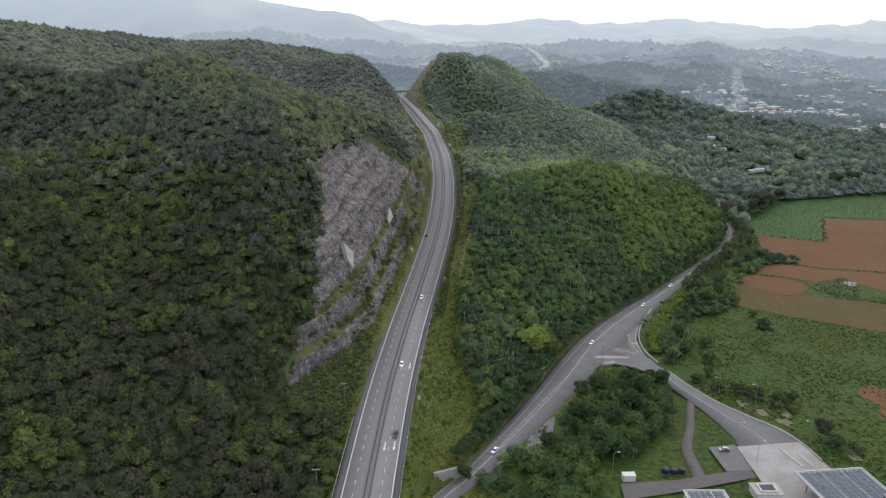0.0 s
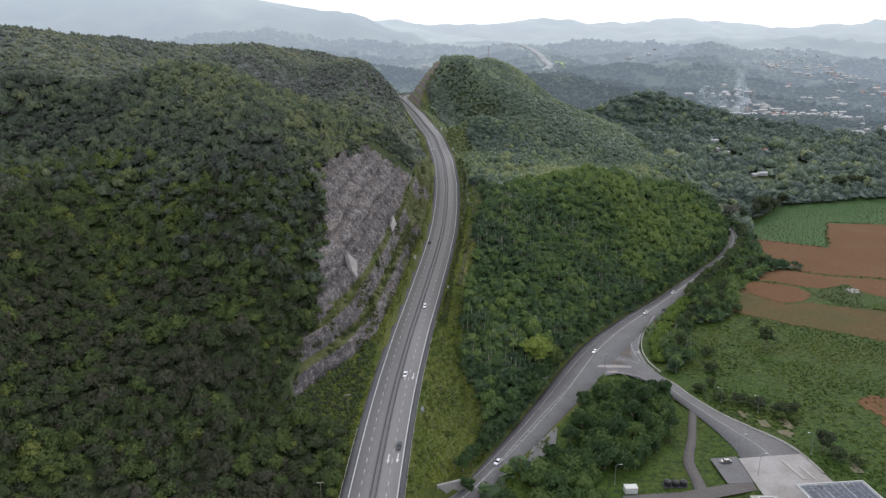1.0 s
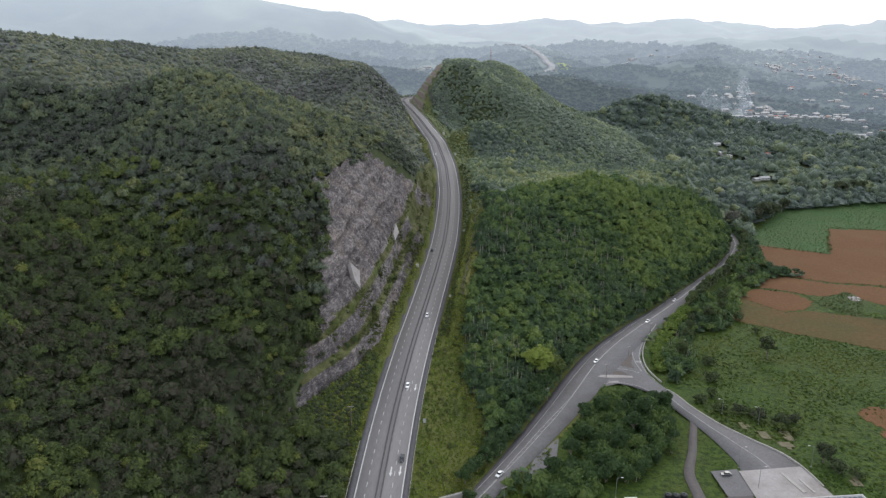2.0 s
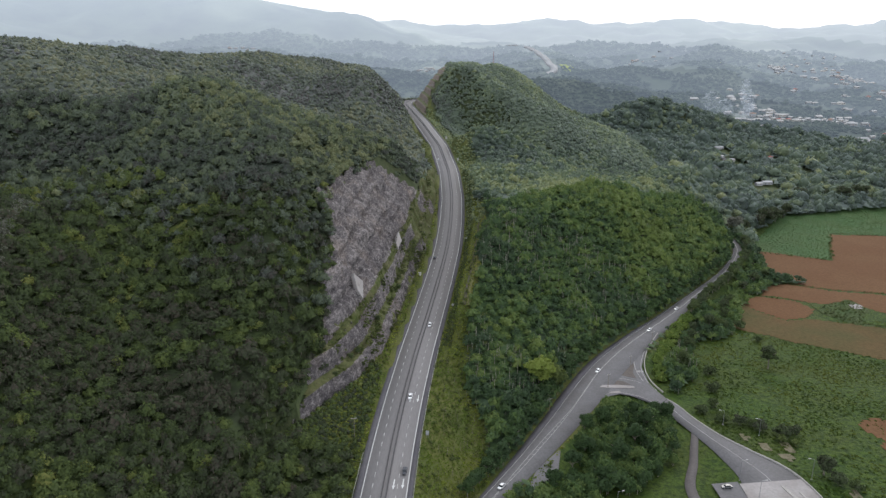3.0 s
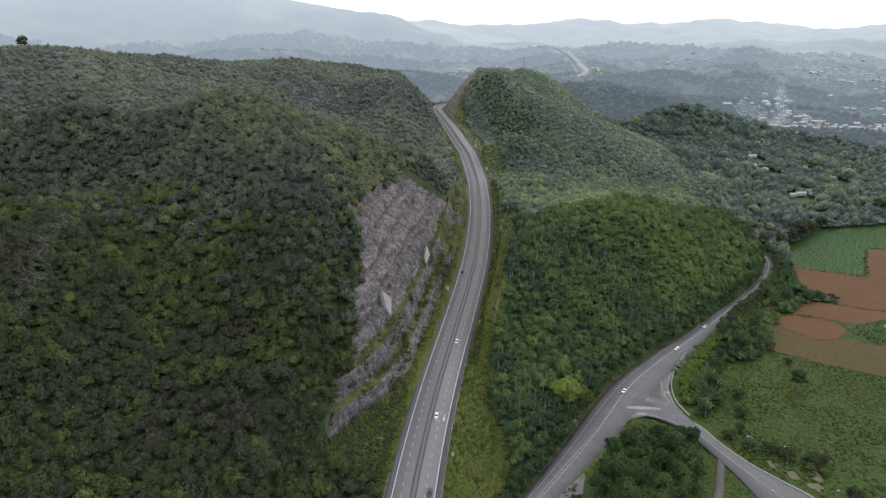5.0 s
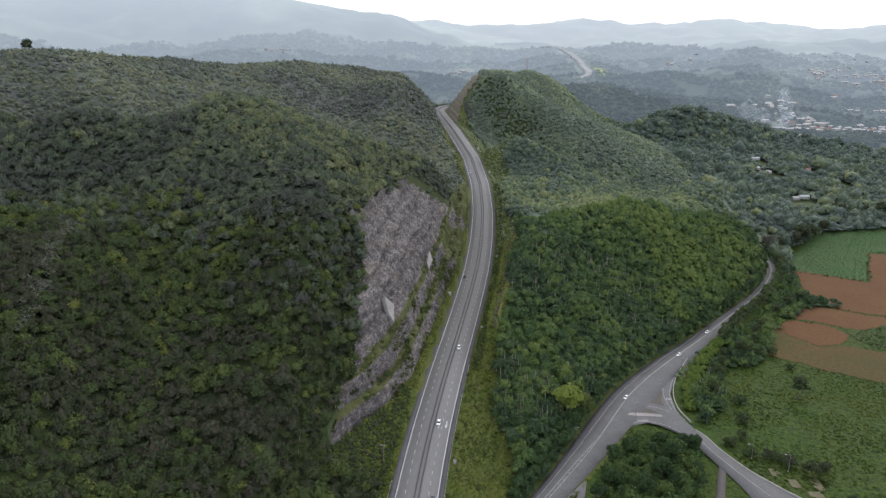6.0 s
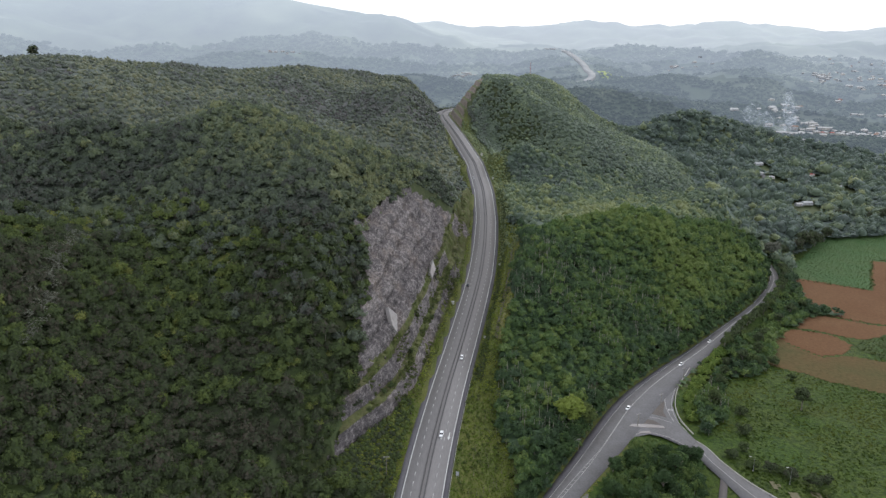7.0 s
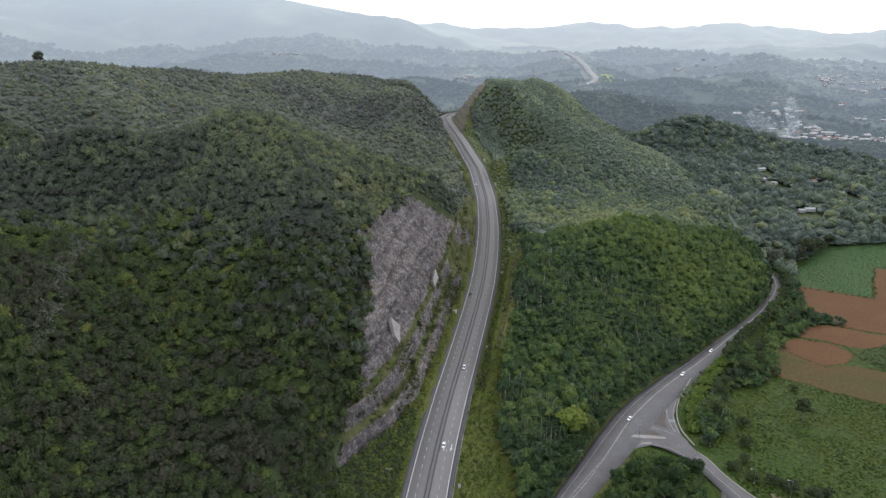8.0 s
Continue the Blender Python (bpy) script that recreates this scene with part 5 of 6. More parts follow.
planted("forest", np.stack([x, y, ground_z(x, y) + 5.2], 1), rng.uniform(1.9, 3.2, n), rng.uniform(0.3, 1, n), [crown_shape(90, s, core=False, leaf=0.13) for s in (61, 62, 63)], DRY_LEAF,
        "pale half-bare trees on a hillside", "trees")
# slender pale-stemmed trees on the verge
n = 70
x, y = np.concatenate([rng.uniform(-6, 14, 40), rng.uniform(2, 22, 30)]), np.concatenate([rng.uniform(215, 310, 40), rng.uniform(310, 345, 30)])
ok = np.abs(off_line(x, y)) > 14
x, y = x[ok], y[ok]
ob = planted("saplings", np.stack([x, y, ground_z(x, y) + 3.2], 1), rng.uniform(0.8, 1.7, len(x)), rng.uniform(0.4, 1, len(x)), [crown_shape(40, s, core=False, leaf=0.22) for s in (64, 65)], SHRUB,
             "slender pale-stemmed saplings on a grassy verge", "saplings")
trunks_for("trunks", np.stack([x, y, ground_z(x, y)], 1), np.full(len(x), 3.6), 0.11, ob)

# tall bare pale stems among the crowns of the low hill
x, y = rng.uniform(8, 135, 1500), rng.uniform(292, 450, 1500)
ok = wooded(x, y) & ~in_copse(x, y) & (fractal(x, y, 30, 43) > -0.1)
x, y = x[ok], y[ok]
ob = trunks_for("stems", np.stack([x, y, ground_z(x, y)], 1), rng.uniform(5.6, 8.2, len(x)), 0.17, None, PALE_BARK)
tagged(ob, "slender pale bare stems among the woods", "stems", kind="stuff")

# ---- shrubs and grass of the verges and the pasture ----
TUFT = [crown_shape(9, s, core=False, flat=0.9, leaf=0.5, lobes=3) for s in (71, 72, 73)]
SHRUBS = [crown_shape(24, s, flat=0.75, leaf=0.3, lobes=3) for s in (81, 82, 83)]


def on_verge(x, y):
    off = off_line(x, y)
    a = np.abs(off)
    e = -off - cut_start(y)
    bare_rock = (off < 0) & (e > 0.5) & (y > 236) & (y < 640)
    return (a > 11.4) & ~in_outline(x, y, JUNCTION) & (near_line(x, y, LOW_LINE) > 1.2) & (near_line(x, y, PLAZA_LINE) > 1.5) & ~bare_rock & ~wooded(x, y) & (valley(x, y) < 0.6) & (a < 75)


x, y = scatter(-110, 60, 170, 560, 1.25)
ok = on_verge(x, y)
x, y = x[ok], y[ok]
planted("grass", np.stack([x, y, ground_z(x, y) + 0.15], 1), rng.uniform(0.35, 0.85, len(x)), np.clip(0.55 + 1.1 * fractal(x, y, 22, 33), 0, 1), TUFT, GRASS_BLADE, "long yellow-green grass of the roadside verges", "grass")
x, y = scatter(-75, -30, 226, 300, 1.7)
ok = (-off_line(x, y) > 13.5) & (-off_line(x, y) - cut_start(y) < -0.5)
x, y = x[ok], y[ok]
planted("shrubs", np.stack([x, y, ground_z(x, y) + 0.4], 1), rng.uniform(0.7, 1.5, len(x)), np.clip(rng.normal(0.3, 0.2, len(x)), 0.12, 0.9), SHAPES_MID, LEAVES, "dark green thicket below a rock cutting", "shrubs")
x, y = scatter(-110, 60, 170, 900, 3.2)
ok = on_verge(x, y) & (fractal(x, y, 18, 35) > -0.2)
x, y = x[ok], y[ok]
planted("shrubs", np.stack([x, y, ground_z(x, y) + 0.3], 1), rng.uniform(0.6, 1.5, len(x)), rng.uniform(0, 0.8, len(x)), SHRUBS, SHRUB, "low green shrubs scattered over the verges", "shrubs")
# along the rim of the cutting
x, y = scatter(-115, -40, 238, 345, 1.7)
e = -off_line(x, y) - cut_start(y)
ok = (e > cut_reach(y) + 0.4) & (e < cut_reach(y) + 6) & (e > 0.5)
x, y = x[ok], y[ok]
planted("shrubs", np.stack([x, y, ground_z(x, y) + 0.5], 1), rng.uniform(0.8, 1.7, len(x)), np.clip(rng.normal(0.32, 0.16, len(x)), 0.12, 0.8), SHAPES_MID, LEAVES, "dark green thicket along the rim of a rock cutting", "shrubs")
# on the steep flank north of the cutting
e, y = rng.uniform(0.5, 52, 3600), rng.uniform(440, 660, 3600)
ok = (e > cut_reach(y) + 0.3)
e, y = e[ok], y[ok]
x = line_x(y) - (e + cut_start(y)) * np.sqrt(1 + np.interp(y, _yy, _slope) ** 2)
planted("shrubs", np.stack([x, y, ground_z(x, y) + 0.5], 1), rng.uniform(1.0, 2.3, len(x)), tints_at(x, y), SHAPES_RIDGE, HILL_LEAVES, "dense green thicket on a steep road flank", "shrubs")
# on the low cut face east of the highway, tinted dark for its shade
off, y = rng.uniform(12.2, 17.0, 1500), rng.uniform(322, 640, 1500)
k = np.sqrt(1 + np.interp(y, _yy, _slope) ** 2)
x = line_x(y) + off * k
planted("shrubs", np.stack([x, y, ground_z(x, y) + 0.2], 1), rng.uniform(0.5, 1.1, len(x)), np.clip(rng.normal(0.25, 0.15, len(x)), 0, 0.8), SHRUBS, LEAVES, "green shrubs on a low cut face, tinted dark for its shade", "shrubs")
# bright young growth along the eastern edge of the woods
y = rng.uniform(470, 980, 1500)
off = rng.uniform(12.5, np.interp(y, [470, 620, 760, 900, 980], [28, 25, 38, 36, 30]))
x = line_x(y) + off * np.sqrt(1 + np.interp(y, _yy, _slope) ** 2)
planted("shrubs", np.stack([x, y, ground_z(x, y) + 0.5], 1), rng.uniform(0.7, 1.7, len(x)), rng.uniform(0.5, 1, len(x)), SHAPES_RIDGE, EAST_LEAVES, "light green young growth along a wood's edge", "shrubs")
# on the benches of the cutting
e, y = rng.uniform(-1, 20, 4200), rng.uniform(238, 600, 4200)
ok = (((cut_level(e, y) > 4) & (cut_level(e, y) < 8.4)) | ((cut_level(e, y) > 10.6) & (cut_level(e, y) < 13.4)) | (e < 0.6)) & (e < cut_reach(y))
e, y = e[ok], y[ok]
x = line_x(y) - (e + cut_start(y)) * np.sqrt(1 + np.interp(y, _yy, _slope) ** 2)
planted("shrubs", np.stack([x, y, line_z(y) + cut_height(e, y)], 1), rng.uniform(0.35, 1.0, len(x)), rng.uniform(0, 1, len(x)), SHRUBS, SHRUB, "grass and low shrubs on the benches of a rock cutting", "shrubs")

e, y = rng.uniform(0.6, 10.4, 2600), rng.uniform(250, 470, 2600)
ok = (e < cut_reach(y) - 0.5) & (fractal(e * 3, y, 11, 45) > 0.1)
e, y = e[ok], y[ok]
x = line_x(y) - (e + cut_start(y)) * np.sqrt(1 + np.interp(y, _yy, _slope) ** 2)
planted("shrubs", np.stack([x, y, line_z(y) + cut_height(e, y) + 0.1], 1), rng.uniform(0.4, 1.2, len(x)), rng.uniform(0, 0.7, len(x)), SHRUBS, SHRUB, "green creepers hanging over the lower bands of a rock cutting", "shrubs")


def on_pasture(x, y):
    ok = (valley(x, y) > 0.6) & (near_line(x, y, LOW_LINE) > 1.5) & (near_line(x, y, PLAZA_LINE) > 1.5)
    for poly in YARDS:
        ok &= ~in_outline(x, y, poly)
    for _, _, poly, _ in FIELDS:
        ok &= ~in_outline(x, y, poly)
    return ok


YARDS = [[(64, 206), (64.5, 214), (92, 214), (90, 224), (98, 252), (109, 278), (114, 276), (105, 252), (98.5, 224), (100, 217), (117, 220), (117, 205)], [(104, 221), (104, 238), (117, 239), (117, 221)],
         [(82, 196), (82, 210), (99, 211), (99, 196)], [(70, 214), (70, 216), (66, 216), (66, 214)]]
x, y = scatter(60, 300, 195, 420, 1.9)
ok = on_pasture(x, y)
x, y = x[ok], y[ok]
ok = rng.uniform(size=len(x)) < np.clip(0.75 + 1.6 * fractal(x, y, 16, 37), 0.15, 1)
x, y = x[ok], y[ok]
planted("grass", np.stack([x, y, ground_z(x, y) + 0.1], 1), rng.uniform(0.4, 0.95, len(x)) * np.where(x > 118, 1.2, 0.6), np.clip(0.36 + 1.3 * fractal(x, y, 26, 39) + 0.7 * fractal(x, y, 7, 41) + 0.12 * rng.normal(size=len(x)), 0, 1), TUFT,
        leaf_material("pasture_blades", [(0.0, (0.027, 0.05, 0.007)), (0.5, (0.053, 0.081, 0.011)), (1.0, (0.1, 0.116, 0.018))], 0.08, 0.8), "tussocky green pasture grass", "grass", squash=rng.uniform(0.2, 0.45, len(x)))
# bright creepers along the bend of the lower road
t = rng.uniform(0, 1, 150)
x, y = np.interp(t, [0, 0.4, 0.7, 1], [107, 113, 131, 148]) + rng.uniform(1.5, 8, 150), np.interp(t, [0, 0.4, 0.7, 1], [326, 352, 386, 411]) + rng.normal(size=150)
planted("shrubs", np.stack([x, y, ground_z(x, y) + 1.6], 1), rng.uniform(1.3, 2.4, 150), rng.uniform(0, 0.6, 150), SHAPES_HILL, BRIGHT_LEAVES, "bright yellow-green creepers along a road bend", "shrubs")
# hedges of weeds between the plots
hx, hy2 = [], []
for (ax, ay), (bx_, by_) in (((262, 586), (322, 555)), ((258, 497), (281, 483)), ((281, 483), (330, 470)), ((330, 470), (420, 446)), ((222, 466), (250, 455)), ((250, 455), (252, 432)), ((252, 432), (282, 406)), ((282, 406), (340, 422)), ((322, 557), (368, 642)), ((368, 645), (440, 632))):
    for t in np.arange(0, 1, 1.3 / math.hypot(bx_ - ax, by_ - ay)):
        hx.append(ax + (bx_ - ax) * t + rng.normal() * 0.8)
        hy2.append(ay + (by_ - ay) * t + rng.normal() * 0.8)
x, y = np.array(hx), np.array(hy2)
planted("hedge_weeds", np.stack([x, y, ground_z(x, y) + 0.5], 1), 0.55 * rng.lognormal(0, 0.45, len(x)), rng.uniform(0, 0.6, len(x)), SHRUBS, SHRUB, "rough green weeds along field edges", "weeds")
x, y = scatter(262, 520, 560, 780, 2.6)
ok = in_outline(x, y, FIELDS[4][2])
x, y = x[ok], y[ok]
planted("crop", np.stack([x, y, ground_z(x, y) + 0.35], 1), rng.uniform(0.6, 1.1, len(x)), np.clip(0.45 + fractal(x, y, 30, 49), 0, 1), TUFT,
        leaf_material("crop_leaves", [(0.0, (0.06, 0.104, 0.034)), (1.0, (0.102, 0.162, 0.05))]), "dense green field crop", "crop", squash=rng.uniform(0.3, 0.6, len(x)))

x, y = scatter(245, 350, 400, 470, 1.9)
ok = in_outline(x, y, FIELDS[5][2])
x, y = x[ok], y[ok]
planted("weeds", np.stack([x, y, ground_z(x, y) + 0.3], 1), rng.uniform(0.5, 1.1, len(x)), np.clip(rng.normal(0.35, 0.2, len(x)), 0, 1), TUFT, SHRUB, "rank dark green weeds of a fallow plot", "weeds", squash=rng.uniform(0.4, 0.8, len(x)))

# ---- the toll plaza and its yard ----
PANEL = plain("solar_panel", (0.0368, 0.0497, 0.0798), 0.5, 0.3, 0.0, 0.05)
FRAME = plain("panel_frame", (0.39, 0.398, 0.413), 0.6, 0.3)
BROWN_ASPHALT = two_scale("brown_asphalt", [(0.3, (0.0749, 0.0655, 0.064)), (0.7, (0.112, 0.1, 0.0959))], [(0.3, (0.0936, 0.084, 0.0799)), (0.7, (0.138, 0.125, 0.118))], 1.5, 0.15)
PLASTIC = plain("black_plastic", (0.015, 0.015, 0.017), 0.5)
PALE_CONCRETE = two_scale("pale_concrete", [(0.3, (0.25, 0.232, 0.224)), (0.7, (0.34, 0.318, 0.308))], [(0.3, (0.18, 0.16, 0.15)), (0.7, (0.26, 0.236, 0.222))], 0.8, 0.1, 0.85, 0.3, blotch=0.8)
EARTH = two_scale("brown_earth", [(0.3, (0.1, 0.085, 0.052)), (0.7, (0.17, 0.15, 0.1))], [(0.3, (0.062, 0.068, 0.028)), (0.7, (0.12, 0.115, 0.06))], 0.8, 0.1)
tagged(slab("plaza_slab", [(115.4, 236.8), (141.6, 240), (144.5, 222), (146, 150), (114, 150), (115, 218)], 2.05, PALE_CONCRETE), "pale weathered concrete apron of a toll plaza", "pavement", kind="structure")
tagged(slab("yard_pavement", [(104.4, 237), (115.4, 238.5), (115.3, 221.5), (105, 220.8)], 1.75, OLD_ASPHALT), "grey asphalt parking bay", "pavement", kind="structure")
tagged(slab("service_road", [(63, 204), (64, 213.6), (85.5, 215.6), (108.5, 221.4), (114.5, 221.6), (114.5, 217), (100, 213), (83.5, 208.5)], 1.7, BROWN_ASPHALT), "dark asphalt service lane beside grass", "road", kind="structure")
path_line, path_way = smooth_line([(111.5, 277, 1.5), (106, 262, 1.7), (102, 251, 1.8), (97, 240, 2.0), (95, 233, 2.1), (94.5, 224, 2.2), (93.5, 214, 2.4)])
tagged(strip("path", np.column_stack([path_line[:, :2], ground_z(path_line[:, 0], path_line[:, 1]) + 0.5]), path_way, -path_line[:, 2], path_line[:, 2], BROWN_ASPHALT, thick=0.8), "dark asphalt footway through grass", "path", kind="structure")
tagged(slab("side_lane", SIDE_LANE, 2.55, OLD_ASPHALT, thick=0.8), "short worn asphalt lay-by beside a copse", "road", kind="structure")
# bare earth by the fence
for k, (ex, ey, er) in enumerate([(149, 266, 2.6), (201, 283, 8.5), (196, 266, 4.2), (160, 233, 2.2), (133, 273, 2.2), (139, 266, 2.6), (145, 259, 2.8)]):
    outline = [(ex + er * rng.uniform(0.7, 1.2) * math.cos(t), ey + er * rng.uniform(0.9, 1.6) * math.sin(t)) for t in np.linspace(0, 6.28, 14)[:-1]]
    field("bare_earth", RED_SOIL if er > 3.5 else EARTH, outline, "patch of bare earth in rough grass", 3 + k)

tagged(slab("concrete_kerb", [(131.2, 235), (132.2, 235.2), (135.5, 223), (134, 222.6)], 2.25, CONCRETE), "low concrete traffic island on the plaza", "kerb", kind="structure")
tagged(slab("concrete_kerb", [(136.4, 231), (137.2, 231.2), (139, 223), (138, 222.8)], 2.25, CONCRETE), "narrow concrete traffic island on the plaza", "kerb", kind="structure")


def solar_roof(name, x0, y0, x1, y1, z, cols, rows, label, columns, turn=0.0):
    """A flat roof on posts, covered with rows of solar panels."""
    top = new(name)
    w, d = x1 - x0, y1 - y0
    part("roof", block((w, d, 0.6), (0, 0, z), 0.05), FRAME, top)
    part("parapet", block((w + 0.5, 0.35, 0.5), (0, d / 2, z + 0.45), 0.04), WHITE, top)
    for sx in (-1, 1):
        part("parapet", block((0.35, d - 0.3, 0.5), (sx * w / 2, 0, z + 0.45), 0.04), WHITE, top)
    for px in (-0.42, 0.42):
        for py in (-0.4, 0.4):
            if columns:
                part("column", block((0.6, 0.6, z + 0.4), (px * w, py * d, -0.4), 0.04), CONCRETE, top)
    if not columns:
        part("wall", block((w - 0.6, d - 0.6, z + 0.4), (0, 0, -0.4), 0.03), WHITE, top)
    pw, pd = (w - 1.4) / cols, (d - 1.4) / rows
    share = None
    for i in range(cols):
        for j in range(rows):
            gap = 0.35 if i % 4 == 0 else 0.0
            at = (-w / 2 + 0.7 + pw * (i + 0.5) + gap * 0.5, -d / 2 + 0.7 + pd * (j + 0.5), z + 0.75)
            if share is None:
                ob = part("solar_panel", block((pw * 0.8, pd * 0.86, 0.07), (0, 0, 0), 0.01), PANEL, top)
                share = ob.data
            else:
                ob = new("solar_panel", share)
                ob.parent = top
            ob.location = at
            ob.rotation_euler = (0.06, 0, 0)
    for i in range(0, cols, 4):
        part("frame", block((0.3, d - 1.2, 0.12), (-w / 2 + 0.8 + pw * i, 0, z + 0.62)), FRAME, top)
    top.location, top.rotation_euler = ((x0 + x1) / 2, (y0 + y1) / 2, 1.9), (0, 0, turn)
    return tagged(top, label, "canopy roof" if columns else "building")


roof = solar_roof("toll_canopy", 127.3, 170.5, 152.4, 213, 4.9, 12, 20, "white toll canopy roofed with blue-grey solar panels", True, 0.1)
for px, py in ((-4.5, 19.5), (5.5, 19), (9, 5), (-8, 12)):
    part("roof_vent", block((0.9, 0.9, 0.9), (px, py, 5.6), 0.08, taper=0.8), CONCRETE, roof, "grey square roof vent")
solar_roof("solar_shed", 83.6, 190, 97.6, 205.4, 1.9, 6, 6, "low white shed covered with solar panels", False)

booth = new("office_building")
part("wall", block((10.5, 8.5, 3.4), (0, 0, -0.3), 0.04), WHITE, booth)
part("roof", block((11.4, 9.4, 0.35), (0, 0, 3.0), 0.05), CONCRETE, booth)
part("roof_well", block((6.4, 5.0, 0.12), (0.3, 0, 3.36), 0.02), SHOULDER, booth, "dark sunken flat roof")
for sx, sy, lx, ly in ((0, 2.7, 7.2, 0.5), (0, -2.7, 7.2, 0.5), (3.4, 0, 0.5, 5.2), (-3.1, 0, 0.5, 5.2)):
    part("parapet", block((lx, ly, 0.7), (sx + 0.1, sy, 3.36), 0.04), WHITE, booth)
part("door", block((1.0, 0.1, 2.1), (-2, 4.27, 0)), RUST_ROOF, booth)
for x in (-4, 0.6, 3.2):
    part("window", block((1.4, 0.1, 1.1), (x, 4.27, 1.0)), DARK_GLASS, booth)
booth.scale = (0.85, 0.76, 0.85)
booth.location = (113.0, 206.4, 1.6)
tagged(booth, "small white office building with a flat roof", "building")

box = new("storage_container")
part("body", block((4.6, 2.6, 2.4), (0, 0, 0), 0.08), WHITE, box)
part("lid", block((4.8, 2.8, 0.14), (0, 0, 2.4), 0.04), WHITE, box)
part("door", block((1.0, 0.06, 1.9), (-1.2, -1.32, 0.15)), CREAM, box)
box.matrix_basis = Matrix.Translation((67.6, 216.6, ground_at(67.6, 216.6) - 0.05)) @ Matrix.Rotation(0.03, 4, "Z")
tagged(box, "white rectangular storage container on grass", "container")


def water_tank(x, y):
    top = new("water_tank")
    body = tube([(0, 0, 0), (0, 0, 0.05), (0, 0, 0.9), (0, 0, 0.95), (0, 0, 1.7), (0, 0, 1.95), (0, 0, 2.15)], [1.25, 1.35, 1.35, 1.27, 1.35, 1.0, 0.4], 20)
    part("body", body, PLASTIC, top)
    part("lid", tube([(0, 0, 2.12), (0, 0, 2.3)], [0.38, 0.34], 14), PLASTIC, top)
    part("stand", block((2.8, 2.8, 0.35), (0, 0, -0.33), 0.03), SHOULDER, top)
    top.location = (x, y, ground_at(x, y) + 0.3)
    return tagged(top, "round black plastic water tank on a concrete base", "water tank", group="water tanks")


for x, y in ((82.3, 220.3), (85.2, 220.0), (88.2, 220.2)):
    water_tank(x, y)

# wing wall where the lower road goes under the highway
wing = new("retaining_wall")
bm = bmesh.new()
face = bm.faces.new([bm.verts.new(p) for p in ((-3.2, 211, -1), (8.2, 217.2, -1), (8.2, 217.2, 5.2), (6.5, 216.3, 6.6), (-3.2, 211, 7.6))])
up = bmesh.ops.extrude_face_region(bm, geom=[face])
bmesh.ops.translate(bm, verts=[e for e in up["geom"] if isinstance(e, bmesh.types.BMVert)], vec=(-0.45, 0.8, 0))
part("wall", bm, PALE_CONCRETE, wing)
part("coping", tube([(-3.4, 211.4, 7.6), (6.3, 216.7, 6.62), (8.0, 217.6, 5.22)], [0.28, 0.28, 0.28], 6), CONCRETE, wing)
tagged(wing, "pale concrete retaining wall beside an underpass", "wall", kind="structure")


tagged(field("bare_earth", PALE_CONCRETE, [(276, 446), (281, 452), (286, 449), (284, 443), (279, 442)], "pale bare patch in a green plot", 9), kind="structure")

# ---- vehicles ----
def car(colour_name, colour, label):
    """A saloon or hatchback: shaped body, glazed cabin, wheels, lamps."""
    top = new("car")
    paint = plain(colour_name, colour, 0.25, 0.6, 0.1, 0.03)
    bm = bmesh.new()
    rows = [(-2.15, 0.45, 0.68, 0.72), (-2.05, 0.3, 0.84, 0.84), (-1.3, 0.25, 0.88, 0.9), (0.0, 0.25, 0.9, 0.9), (1.1, 0.25, 0.88, 0.86), (2.0, 0.3, 0.82, 0.74), (2.15, 0.42, 0.66, 0.6)]
    rings = []
    for y, low, half, high in rows:
        rings.append([bm.verts.new(p) for p in ((-half * 0.92, y, low), (half * 0.92, y, low), (half, y, (low + high) / 2), (half * 0.86, y, high), (-half * 0.86, y, high), (-half, y, (low + high) / 2))])
    for a, b in zip(rings, rings[1:]):
        for k in range(6):
            bm.faces.new((a[k], a[(k + 1) % 6], b[(k + 1) % 6], b[k]))
    bm.faces.new(rings[0][::-1])
    bm.faces.new(rings[-1])
    part("body", bm, paint, top)
    part("cabin", block((1.52, 2.5, 0.52), (0, -0.25, 0.86), 0.06, taper=0.78), DARK_GLASS, top)
    part("roof", block((1.2, 1.55, 0.09), (0, -0.3, 1.36), 0.03), paint, top)
    wheel = None
    for x in (-0.78, 0.78):
        for y in (-1.32, 1.32):
            if wheel is None:
                wheel = part("wheel", tube([(-0.1, 0, 0.32), (-0.09, 0, 0.32), (0.09, 0, 0.32), (0.1, 0, 0.32)], [0.27, 0.32, 0.32, 0.27], 14), RUBBER, top)
                part("rim", tube([(-0.115, 0, 0.32), (0.115, 0, 0.32)], [0.19, 0.19], 10), GREY_METAL, wheel)
                first = wheel
            else:
                wheel = new("wheel", first.data)
                wheel.parent = top
                rim = new("rim", first.children[0].data)
                rim.parent = wheel
            wheel.location = (x, y, 0)
    for x in (-0.58, 0.58):
        part("headlight", block((0.34, 0.1, 0.14), (x, 2.1, 0.55), 0.02), WHITE, top)
        part("tail_light", block((0.3, 0.08, 0.16), (x, -2.13, 0.58), 0.02), RED_ROOF, top)
    return tagged(top, label, "car", group="cars on the roads")


white_car = car("white_car_paint", (0.78, 0.78, 0.78), "white car driving on a grey road")
dark_car = car("dark_car_paint", (0.035, 0.037, 0.045), "dark grey car driving on a grey road")
silver_car = car("silver_car_paint", (0.07, 0.073, 0.078), "silver car parked beside the toll plaza")


